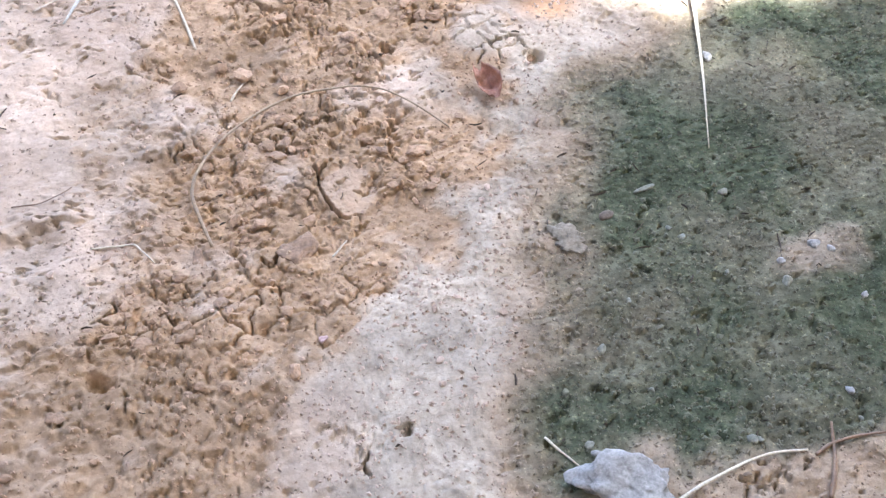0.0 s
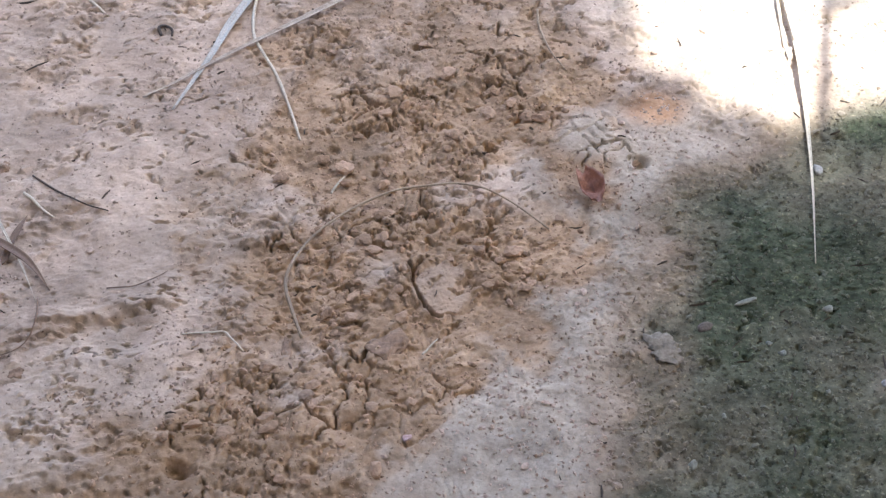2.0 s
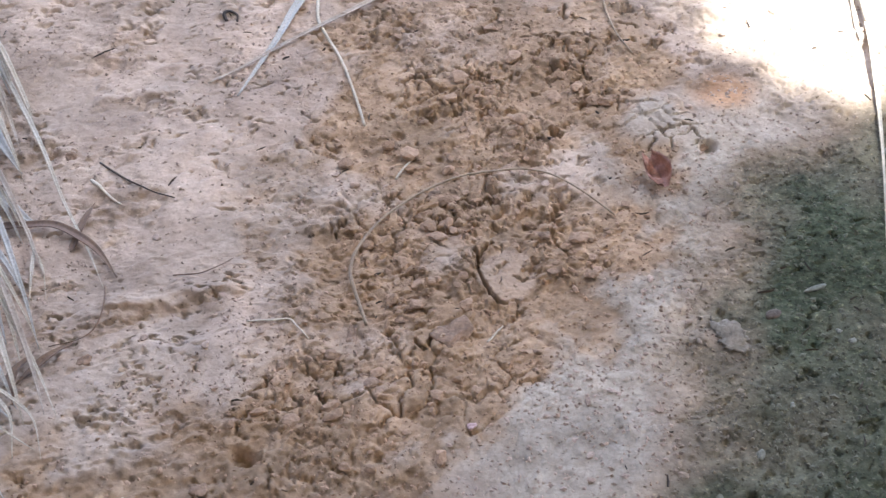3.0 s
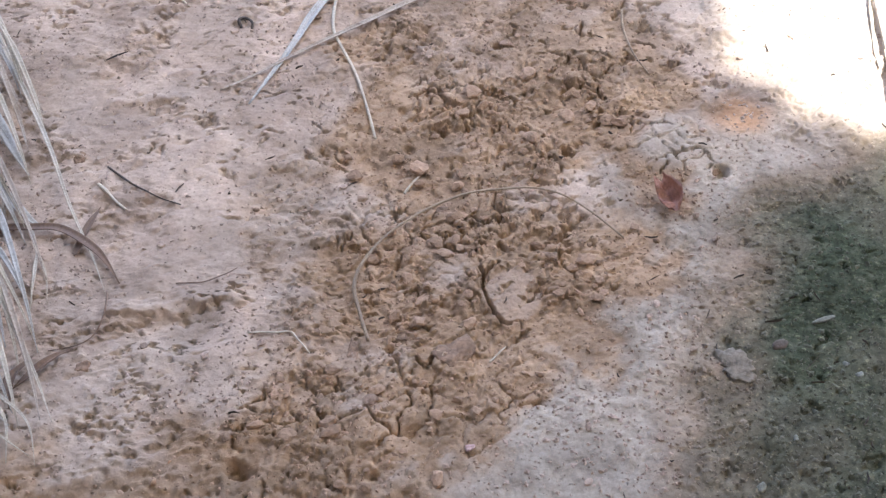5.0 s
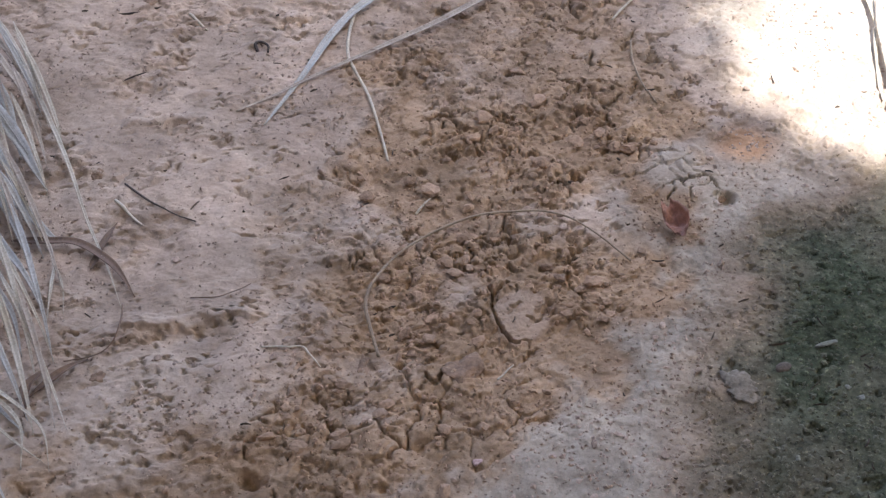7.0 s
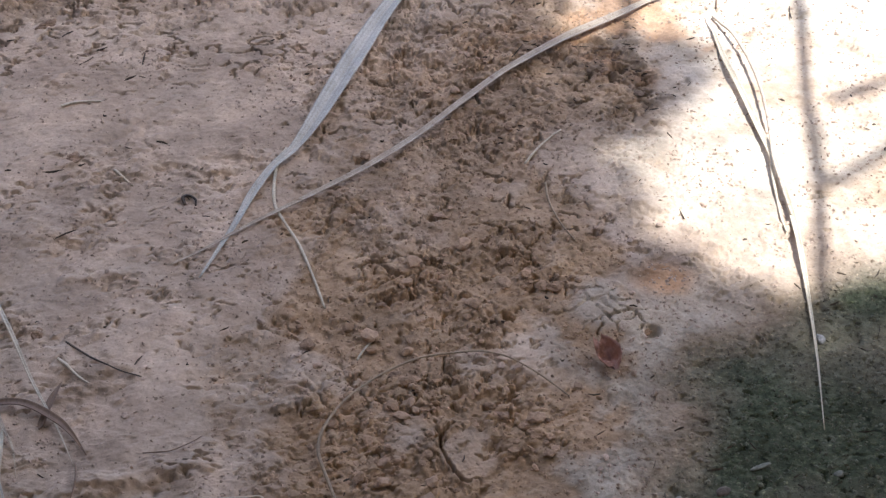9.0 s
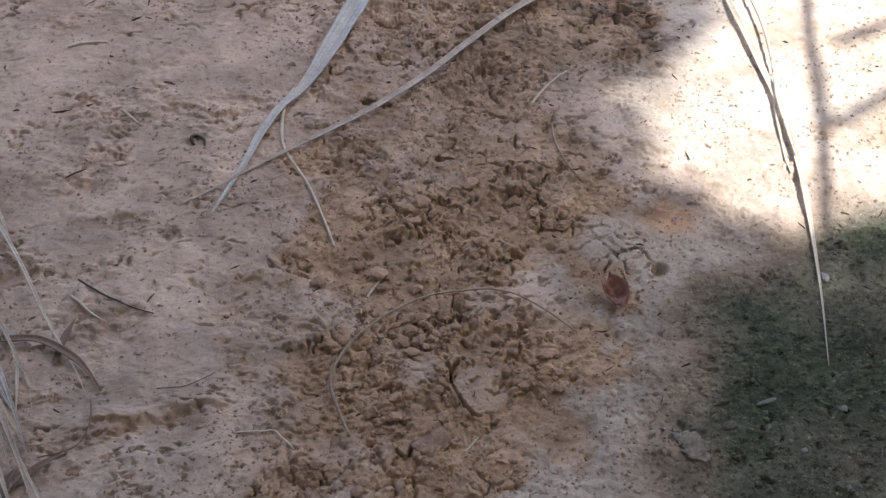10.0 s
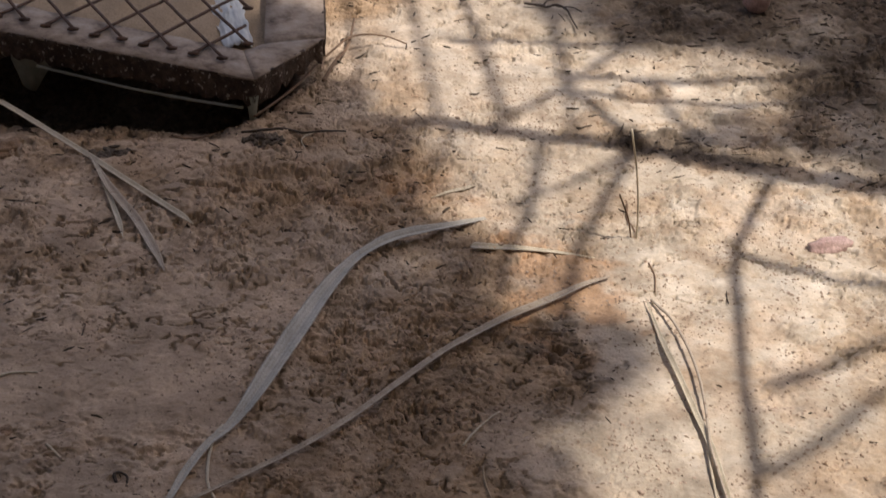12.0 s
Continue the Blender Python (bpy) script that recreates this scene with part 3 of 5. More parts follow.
def stalk(name, flat, radius, mat, tip=0.35, lift=0.002, sides=6, seed=0, parent=None, n=None, butt=0.8):
    """A thin dry stem or twig, thinner towards its tip, a little crooked."""
    rng = random.Random(seed)
    raw = bend([(p[0], p[1], p[2] if len(p) > 2 else 0) for p in flat], n or 8 * len(flat))
    spine = settle([Vector((p.x, p.y, p.z * 0.4)) for p in raw], lift * 0.15)
    wob = [1 + 0.15 * noise.noise(Vector((k * 0.3, seed, 2))) for k in range(len(spine))]

    def ring(k, f):
        r = radius * wob[k] * (butt + (1 - butt) * min(1, f * 6)) * (1 + (tip - 1) * f)
        return [(r * math.cos(6.2832 * i / sides), r * 0.8 * math.sin(6.2832 * i / sides)) for i in range(sides)]

    bm = bmesh.new()
    sweep(bm, spine, ring)
    return part(name, bm, mat, parent)


def lump(name, x, y, size, mat, seed, flat=0.6, turn=0.0, sink=0.25, detail=3, rough=0.3, sharp=0.0):
    """A stone or clod: an uneven worn block part sunk in the soil. size: its length and breadth."""
    bm = bmesh.new()
    bmesh.ops.create_icosphere(bm, subdivisions=detail, radius=0.5)
    sx, sy = size
    sz = min(size) * flat
    for v in bm.verts:
        p = v.co.copy()
        if sharp:
            for k in range(7):
                rng = random.Random(seed * 31 + k)
                nrm = Vector((rng.uniform(-1, 1), rng.uniform(-1, 1), rng.uniform(-0.6, 1))).normalized()
                over = p.dot(nrm) - rng.uniform(0.27, 0.42)
                if over > 0:
                    p -= nrm * over * sharp
        q = p * 2.2 + Vector((seed * 3.7, seed * 1.3, 0))
        p *= 1 + rough * noise.noise(q) + rough * 0.45 * noise.noise(q * 2.7) + rough * 0.2 * noise.noise(q * 6)
        v.co = Vector((p.x * sx, p.y * sy, p.z * sz))
    bm.transform(Matrix.Rotation(radians(turn), 4, "Z"))
    ob = part(name, bm, mat)
    ob.location = (x, y, rest(x, y) + sz * (0.5 - sink))
    return ob


# ---- things on the ground ----
def palm_leaves():
    leaf = new("palm_leaflet")
    blade("leaf_blade", [(0.049, 0.921, 0.006), (-0.008, 0.898, 0.012), (-0.064, 0.878, 0.016), (-0.11, 0.857, 0.018), (-0.151, 0.824, 0.016), (-0.182, 0.785, 0.014), (-0.218, 0.719, 0.012), (-0.255, 0.635, 0.01), (-0.291, 0.549, 0.01), (-0.328, 0.464, 0.008), (-0.356, 0.413, 0.006), (-0.385, 0.379, 0.006), (-0.411, 0.328, 0.004), (-0.435, 0.264, 0.002), (-0.475, 0.173)],
          0.044, GREY_LEAF, (0.42, 0.62), 0.42, 0.003, 1, leaf, 130, 5, widths=(0.008, 0.016, 0.024, 0.025, 0.018, 0.02, 0.027, 0.032, 0.031, 0.023, 0.014, 0.0115, 0.012, 0.008, 0.002))
    stalk("split_strand", [(-0.366, 0.425, 0.006), (-0.377, 0.401, 0.004), (-0.383, 0.35, 0.003), (-0.382, 0.305), (-0.371, 0.272), (-0.351, 0.221), (-0.335, 0.161), (-0.323, 0.108)], 0.0026, STRAW, 0.6, 0.003, parent=leaf, seed=2)
    tagged(leaf, "long grey weathered palm leaflet with a split tip on the soil", "palm leaf")
    b = blade("palm_leaflet", [(0.224, 0.754, 0.006), (0.179, 0.729, 0.008), (0.122, 0.689, 0.008), (0.066, 0.653, 0.008), (0.013, 0.616, 0.008), (-0.057, 0.561, 0.008), (-0.125, 0.493, 0.008), (-0.189, 0.428, 0.01), (-0.258, 0.37, 0.01), (-0.323, 0.326, 0.008), (-0.379, 0.289, 0.006), (-0.434, 0.252, 0.003), (-0.473, 0.223, 0.001), (-0.512, 0.199)],
              0.016, TAN_LEAF, (0.2, 0.7), 0.45, 0.004, 3, None, 110, widths=(0.003, 0.011, 0.015, 0.016, 0.013, 0.011, 0.0105, 0.010, 0.0095, 0.008, 0.006, 0.0045, 0.0035, 0.002))
    tagged(b, "long narrow folded tan palm leaflet with a thin tail", "palm leaf")
    s = new("split_palm_leaflet")
    blade("leaf_blade", [(0.268, 0.694, 0.006), (0.268, 0.585, 0.008), (0.273, 0.5, 0.012), (0.277, 0.41, 0.014), (0.281, 0.336, 0.014), (0.279, 0.259, 0.012), (0.275, 0.191, 0.012), (0.266, 0.117, 0.01), (0.259, 0.066, 0.01), (0.246, -0.019, 0.006), (0.225, -0.13, 0.002)],
          0.0095, STRAW, (0.12, 0.5), 0.5, 0.004, 5, s, 80)
    stalk("split_strand", [(0.277, 0.694, 0.004), (0.284, 0.665, 0.014), (0.293, 0.627, 0.025), (0.3, 0.553, 0.028), (0.299, 0.483, 0.028), (0.292, 0.417, 0.026), (0.284, 0.367, 0.026), (0.278, 0.32, 0.026), (0.275, 0.22, 0.02)], 0.0028, TAN_LEAF, 0.6, 0.003, parent=s, seed=6)
    stalk("split_strand", [(0.277, 0.33, 0.016), (0.271, 0.29, 0.008), (0.264, 0.225), (0.264, 0.195)], 0.0028, STRAW, 0.4, 0.003, parent=s, seed=7)
    tagged(s, "bleached straw-coloured palm leaflet split into strands, raised off the soil", "palm leaf")
    u = new("upright_straw")
    foot = rest(0.29, 0.87)
    bm = bmesh.new()
    sweep(bm, bend([(0.29, 0.868, foot - 0.01), (0.287, 0.869, foot + 0.05), (0.278, 0.87, foot + 0.12), (0.261, 0.871, foot + 0.2)], 20), lambda k, f: [(0.0026 * (1 - 0.3 * f) * math.cos(1.0472 * i), 0.0018 * math.sin(1.0472 * i)) for i in range(6)])
    part("stem", bm, STRAW, u)
    bm = bmesh.new()
    sweep(bm, bend([(0.283, 0.872, foot - 0.008), (0.275, 0.873, foot + 0.03), (0.268, 0.875, foot + 0.05), (0.256, 0.88, foot + 0.078)], 14), lambda k, f: [(0.0017 * (1 - 0.5 * f) * math.cos(1.0472 * i), 0.0015 * math.sin(1.0472 * i)) for i in range(6)])
    part("side_twig", bm, BROWN_STEM, u, "thin brown side twig")
    tagged(u, "thin bleached straw sticking up out of the soil", "straw")
    c = blade("palm_leaf_scrap", [(0.015, 0.843, 0.004), (0.058, 0.84, 0.006), (0.112, 0.835, 0.006), (0.165, 0.825, 0.004), (0.211, 0.815)], 0.019, STRAW, (0.03, 0.9), 0.3, 0.003, 9, stiff=True)
    tagged(c, "short pale pointed scrap of palm leaf", "palm leaf")
    d = blade("palm_leaf_scrap", [(-0.033, 1.009, 0.003), (0.005, 1.027, 0.005), (0.045, 1.045)], 0.009, STRAW, (0.6, 0.2), 0.3, 0.003, 10)
    tagged(d, "small pale scrap of dry leaf", "palm leaf")
    k = blade("dry_palm_strip", [(-0.80, 1.375, 0.03), (-0.734, 1.299, 0.025), (-0.617, 1.161, 0.02), (-0.513, 1.034, 0.014), (-0.424, 0.926, 0.006)], 0.0125, STRAW, (0.05, 0.05), 0.5, 0.004, 11, stiff=True)
    tagged(k, "straight grey-tan palm strip leaning out from under the metal frame", "palm leaf")
    k = blade("dry_palm_strip", [(-0.613, 1.163, 0.012), (-0.571, 1.056, 0.008), (-0.517, 0.946, 0.004), (-0.479, 0.844, 0.002), (-0.461, 0.782)], 0.016, TAN_LEAF, (0.3, 0.3), 0.35, 0.003, 12)
    tagged(k, "frayed tan palm strip lying flat on the soil", "palm leaf")
    k = blade("dry_palm_strip", [(-0.607, 1.153, 0.01), (-0.569, 1.037, 0.008), (-0.544, 0.947, 0.004), (-0.532, 0.892)], 0.009, STRAW, (0.3, 0.3), 0.4, 0.003, 13)
    tagged(k, "narrow bleached palm strip lying on the soil", "palm leaf")


def straws():
    a = stalk("curved_stem", [(-0.319, -0.195), (-0.33, -0.155, 0.004), (-0.336, -0.127, 0.006), (-0.333, -0.103, 0.008), (-0.322, -0.079, 0.01), (-0.305, -0.054, 0.01), (-0.283, -0.034, 0.012), (-0.253, -0.013, 0.012), (-0.215, 0.004, 0.012), (-0.177, 0.008, 0.012), (-0.149, 0.01, 0.01), (-0.121, 0.003, 0.008), (-0.1, -0.011, 0.006), (-0.079, -0.031, 0.003), (-0.052, -0.063)], 0.0022, OCHRE_STEM, 0.5, 0.02, seed=20)
    tagged(a, "thin ochre stem bent in a wide arc over brown crumbs", "stem")
    def lay(pts, r, mat, lab):
        kind = "straw" if mat is STRAW else "twig" if mat is DARK_TWIG else "stem"
        tagged(stalk(kind, pts, r, mat, 0.5, 0.002, seed=len(lab)), lab, kind)

    lay([(-0.443, -0.178, 0.003), (-0.415, -0.178, 0.004), (-0.399, -0.178, 0.005), (-0.391, -0.189, 0.004), (-0.378, -0.207)], 0.0014, STRAW, "thin kinked pale straw")
    lay([(-0.288, 0.021), (-0.279, 0.035, 0.004), (-0.27, 0.047, 0.006)], 0.0019, STRAW, "short pale straw propped on a crumb")
    lay([(-0.197, -0.218), (-0.18, -0.2, 0.003)], 0.0015, STRAW, "very short pale straw")
    lay([(-0.626, 0.07, 0.002), (-0.592, 0.038, 0.003), (-0.567, 0.021, 0.003), (-0.535, 0.007)], 0.0016, DARK_TWIG, "thin dark curved rootlet")
    lay([(-0.632, 0.041), (-0.615, 0.021, 0.003), (-0.594, 0.0)], 0.0025, STRAW, "short pale flat straw")
    lay([(-0.026, 0.325), (-0.027, 0.29, 0.003), (-0.019, 0.243, 0.004), (-0.003, 0.206)], 0.0017, OCHRE_STEM, "thin ochre straw curved on soil")
    lay([(-0.048, 0.37), (-0.023, 0.398, 0.005), (0.009, 0.431, 0.006)], 0.0022, STRAW, "pale short straw on dark crumbs")
    lay([(-0.593, 0.389, 0.002), (-0.568, 0.362)], 0.0028, STRAW, "short thick pale straw")
    lay([(-0.677, 0.536, 0.002), (-0.654, 0.545, 0.003), (-0.623, 0.545)], 0.0028, STRAW, "short pale straw on trampled soil")
    lay([(-0.498, 0.316, 0.001), (-0.501, 0.327, 0.003), (-0.494, 0.331, 0.003), (-0.485, 0.324, 0.003), (-0.484, 0.312, 0.001)], 0.0026, DARK_TWIG, "small dark curled rootlet in a ring")
    lay([(-0.351, 1.242, 0.003), (-0.278, 1.252, 0.004), (-0.228, 1.244, 0.004), (-0.165, 1.243, 0.003)], 0.0032, DARK_TWIG, "straight dark twig beside the metal frame")
    lay([(-0.218, 1.251, 0.006), (-0.244, 1.217, 0.008), (-0.239, 1.19)], 0.0015, STRAW, "short pale straw fork")
    lay([(0.07, -0.565, 0.02), (0.084, -0.557, 0.012), (0.119, -0.54, 0.01), (0.177, -0.52, 0.006), (0.219, -0.519)], 0.0026, STRAW, "pale curved straw beside a grey stone")
    lay([(-0.021, -0.467, 0.002), (-0.007, -0.486, 0.003), (0.007, -0.504, 0.003)], 0.0016, STRAW, "thin tan straw against a stone")
    lay([(0.224, -0.573, 0.001), (0.24, -0.535, 0.003), (0.25, -0.492)], 0.0028, BROWN_STEM, "flat brown stem on green-filmed soil")
    lay([(0.225, -0.525, 0.003), (0.25, -0.514, 0.004), (0.31, -0.51, 0.003)], 0.0024, BROWN_STEM, "flat brown stem on green-filmed soil")
    lay([(0.298, 0.985), (0.288, 0.93, 0.003), (0.29, 0.88)], 0.0025, BROWN_STEM, "thin brown stem on sunlit soil")
    lay([(0.235, 1.778, 0.006), (0.268, 1.759, 0.012), (0.276, 1.748, 0.016), (0.298, 1.75, 0.022), (0.314, 1.72, 0.02), (0.318, 1.69, 0.014), (0.325, 1.645, 0.003)], 0.0038, DARK_TWIG, "dark crooked root on the bank")
    lay([(0.27, 1.757, 0.012), (0.284, 1.78, 0.02), (0.3, 1.795, 0.006)], 0.0026, DARK_TWIG, "short dark root fork on the bank")
    lay([(0.296, 1.75, 0.018), (0.33, 1.738, 0.01), (0.347, 1.722)], 0.002, DARK_TWIG, "thin dark rootlet on the bank")


def more_straws():
    for pts, r, mat, lab, kind in (
        ([(-0.615, -0.43), (-0.583, -0.409, 0.003), (-0.548, -0.387, 0.003)], 0.0027, STRAW, "pale flat straw on trampled soil", "straw"),
        ([(-0.598, -0.117, 0.002), (-0.595, -0.144, 0.003), (-0.6, -0.171, 0.003), (-0.618, -0.187, 0.003), (-0.649, -0.192)], 0.0011, BROWN_STEM, "hair-thin brown rootlet in a curve", "rootlet"),
        ([(-0.527, -0.106), (-0.5, -0.108, 0.003), (-0.48, -0.101, 0.003), (-0.463, -0.087)], 0.001, BROWN_STEM, "short dark twig above a broken ledge", "twig"),
        ([(0.296, 0.80, 0.002), (0.297, 0.76, 0.002), (0.288, 0.715, 0.006)], 0.0017, BROWN_STEM, "thin brown stem touching a palm leaflet", "stem"),
    ):
        tagged(stalk("rootlet" if kind == "rootlet" else kind, pts, r, mat, 0.5, 0.002, seed=len(lab)), lab, kind)
    chip = lump("pale_chip", -0.217, -0.325, (0.011, 0.008), PINK_STONE, 71, 0.4, 30, 0.2, 2, 0.4, 1.0)
    tagged(chip, "tiny whitish chip on the brown soil", "chip")


def grass_clump():
    """Dry blades that hang in from the left."""
    rng = random.Random(7)
    clump = new("dry_grass_clump")

    def hang(*args):
        *pts, w, mat = args
        blade("leaf_blade", pts, w, mat, (0.2, 0.6), 0.4, 0.003, rng.randrange(999), clump, 30, 2)

    hang((-0.86, 0.40, 0.06), (-0.811, 0.324, 0.06), (-0.758, 0.223, 0.05), (-0.697, 0.099, 0.04), (-0.657, 0.004, 0.03), (-0.622, -0.067, 0.02), (-0.6, -0.119, 0.0), 0.006, STRAW)
    hang((-0.86, 0.26, 0.09), (-0.80, 0.18, 0.08), (-0.76, 0.13, 0.05), (-0.735, 0.09, 0.03), (-0.715, 0.06, 0.01), 0.018, GREY_LEAF)
    hang((-0.87, 0.20, 0.10), (-0.81, 0.11, 0.08), (-0.77, 0.05, 0.05), (-0.74, 0.0, 0.03), (-0.715, -0.05, 0.0), 0.016, GREY_LEAF)
    hang((-0.88, 0.12, 0.10), (-0.80, 0.04, 0.07), (-0.75, -0.03, 0.05), (-0.71, -0.08, 0.03), (-0.678, -0.135, 0.0), 0.013, GREY_LEAF)
    hang((-0.85, 0.16, 0.07), (-0.78, 0.07, 0.05), (-0.73, 0.02, 0.03), (-0.70, -0.01, 0.015), (-0.685, -0.02, 0.01), 0.014, GREY_LEAF)
    hang((-0.88, 0.05, 0.08), (-0.79, -0.03, 0.06), (-0.74, -0.1, 0.05), (-0.71, -0.14, 0.02), (-0.692, -0.19, 0.0), 0.011, GREY_LEAF)
    hang((-0.88, 0.30, 0.09), (-0.82, 0.24, 0.07), (-0.79, 0.2, 0.05), (-0.77, 0.15, 0.03), (-0.755, 0.11, 0.01), 0.015, GREY_LEAF)
    hang((-0.70, -0.02, 0.03), (-0.692, -0.035, 0.025), (-0.683, -0.06, 0.02), (-0.668, -0.09, 0.01), (-0.66, -0.13, 0.0), 0.004, STRAW)
    hang((-0.683, -0.06, 0.02), (-0.68, -0.08, 0.015), (-0.678, -0.1, 0.01), (-0.677, -0.12, 0.005), (-0.676, -0.14, 0.0), 0.004, STRAW)
    hang((-0.77, -0.205, 0.06), (-0.733, -0.229, 0.06), (-0.713, -0.242, 0.06), (-0.674, -0.268, 0.05), (-0.646, -0.295, 0.03), (-0.634, -0.337, 0.0), 0.005, STRAW)
    hang((-0.76, -0.24, 0.05), (-0.726, -0.265, 0.05), (-0.706, -0.28, 0.04), (-0.673, -0.306, 0.02), (-0.642, -0.326, 0.0), 0.005, STRAW)
    hang((-0.74, -0.26, 0.08), (-0.716, -0.304, 0.08), (-0.694, -0.332, 0.07), (-0.678, -0.359, 0.05), (-0.659, -0.387, 0.02), 0.009, GREY_LEAF)
    hang((-0.86, -0.10, 0.06), (-0.78, -0.17, 0.05), (-0.73, -0.22, 0.03), (-0.70, -0.26, 0.01), (-0.668, -0.29, 0.0), 0.010, GREY_LEAF)
    hang((-0.82, -0.19, 0.05), (-0.76, -0.22, 0.05), (-0.71, -0.25, 0.04), (-0.672, -0.285, 0.03), (-0.662, -0.335, 0.0), 0.007, STRAW)
    hang((-0.85, -0.28, 0.05), (-0.78, -0.29, 0.05), (-0.73, -0.315, 0.04), (-0.70, -0.34, 0.02), (-0.68, -0.39, 0.0), 0.009, GREY_LEAF)
    for k in range(34):
        y0 = 0.36 - 0.5 * k / 33 + rng.uniform(-0.03, 0.03)
        drop = rng.uniform(0.09, 0.2)
        edge = float(np.interp(y0 - drop, (-0.4, -0.27, -0.14, 0.0, 0.2, 0.4), (-0.66, -0.67, -0.70, -0.725, -0.765, -0.81)))
        x1 = edge + rng.uniform(-0.02, 0.045)
        x0 = x1 - rng.uniform(0.06, 0.11)
        pts = [(x0, y0, 0.16), (x0 + 0.35 * (x1 - x0), y0 - 0.3 * drop, 0.12), (x0 + 0.75 * (x1 - x0), y0 - 0.7 * drop, 0.06), (x1, y0 - drop, 0.01)]
        blade("leaf_blade", pts, rng.uniform(0.004, 0.0085), rng.choice((GREY_LEAF, STRAW, STRAW, TAN_LEAF)), (0.2, 0.6), 0.4, 0.003, 60 + k, clump, 24, 2)
    for k in range(22):
        y = rng.uniform(-0.16, 0.4)
        x = -0.80 + 0.1 * (y > 0.15) * -1 + rng.uniform(-0.05, 0.02)
        ang, ln = radians(rng.uniform(-75, -40)), rng.uniform(0.12, 0.26)
        pts = [(x - 0.09 + ln * f * math.cos(ang), y + 0.1 + ln * f * math.sin(ang), 0.10 * (1 - f) ** 0.6 * rng.uniform(0.7, 1.1)) for f in (0, 0.3, 0.65, 1)]
        blade("leaf_blade", pts, rng.uniform(0.005, 0.014), rng.choice((GREY_LEAF, GREY_LEAF, STRAW, TAN_LEAF)), (0.2, 0.6), 0.4, 0.003, k, clump, 24, 2)
    tagged(clump, "clump of dry grey-green grass blades at the path's edge", "grass clump")
    b = blade("brown_leaf_blade", [(-0.74, -0.02, 0.012), (-0.70, -0.024, 0.022), (-0.662, -0.03, 0.03), (-0.625, -0.055, 0.026), (-0.606, -0.075, 0.016), (-0.588, -0.103)], 0.010, BROWN_STEM, (0.1, 0.4), 0.3, 0.003, 40)
    tagged(b, "curved brown dry leaf blade", "dry leaf")
    b = blade("brown_leaf_blade", [(-0.643, -0.064, 0.004), (-0.634, -0.03, 0.014), (-0.623, 0.004, 0.02)], 0.008, BROWN_STEM, (0.1, 0.4), 0.3, 0.003, 41)
    tagged(b, "short upright brown leaf scrap", "dry leaf")
    b = blade("brown_leaf_blade", [(-0.675, -0.245, 0.006), (-0.65, -0.215, 0.014), (-0.622, -0.192, 0.01)], 0.010, BROWN_STEM, (0.4, 0.5), 0.5, 0.003, 42)
    tagged(b, "dark folded leaf scrap among grass", "dry leaf")
    b = blade("brown_leaf_blade", [(-0.672, -0.27, 0.01), (-0.676, -0.235, 0.022), (-0.66, -0.20, 0.016)], 0.011, BROWN_STEM, (0.4, 0.5), 0.8, 0.003, 43)
    tagged(b, "dark curled leaf scrap among grass", "dry leaf")


def dead_leaf():
    """A curled red-brown leaf lying like a shell."""
    bm = bmesh.new()
    nu, nv, grid = 15, 11, []
    for i in range(nu):
        u = i / (nu - 1)
        w = 0.0165 * math.sin(math.pi * (0.1 + 0.82 * u)) ** 0.6 * (1 - 0.25 * u) * (1 + 0.12 * noise.noise(Vector((u * 7, 1.0, 0.0))))
        row = []
        for j in range(nv):
            v = j / (nv - 1) * 2 - 1
            cup = 0.011 * v * v * (1.2 if v > 0 else 0.7) + 0.003 * math.sin(u * 9 + v * 2) + 0.006 * (u - 0.5) ** 2 * 4 + 0.007 * math.exp(-((u - 0.6 + 0.25 * v) * 8) ** 2) + 0.004 * noise.noise(Vector((u * 5, v * 3, 4.0)))
            row.append((w * v * (0.95 - 0.18 * abs(v)), 0.052 * (u - 0.5), 0.004 + cup - 0.0022 * math.exp(-(v * 6) ** 2)))
        grid.append(row)
    top = [[bm.verts.new(p) for p in row] for row in grid]
    low = [[bm.verts.new((x, y, z - 0.0009)) for x, y, z in row] for row in grid]
    for i in range(nu - 1):
        for j in range(nv - 1):
            bm.faces.new((top[i][j], top[i][j + 1], top[i + 1][j + 1], top[i + 1][j]))
            bm.faces.new((low[i][j], low[i + 1][j], low[i + 1][j + 1], low[i][j + 1]))
        bm.faces.new((top[i][0], top[i + 1][0], low[i + 1][0], low[i][0]))
        bm.faces.new((top[i][-1], low[i][-1], low[i + 1][-1], top[i + 1][-1]))
    leaf = part("dead_leaf", bm, RED_LEAF)
    leaf.matrix_basis = pose(0.004, -0.01, rest(0.004, -0.01) + 0.006, -4, -14, 20) @ Matrix.Diagonal((1.2, 0.9, 1.15, 1))
    tagged(leaf, "curled red-brown dead leaf lying on pale soil", "dead leaf")


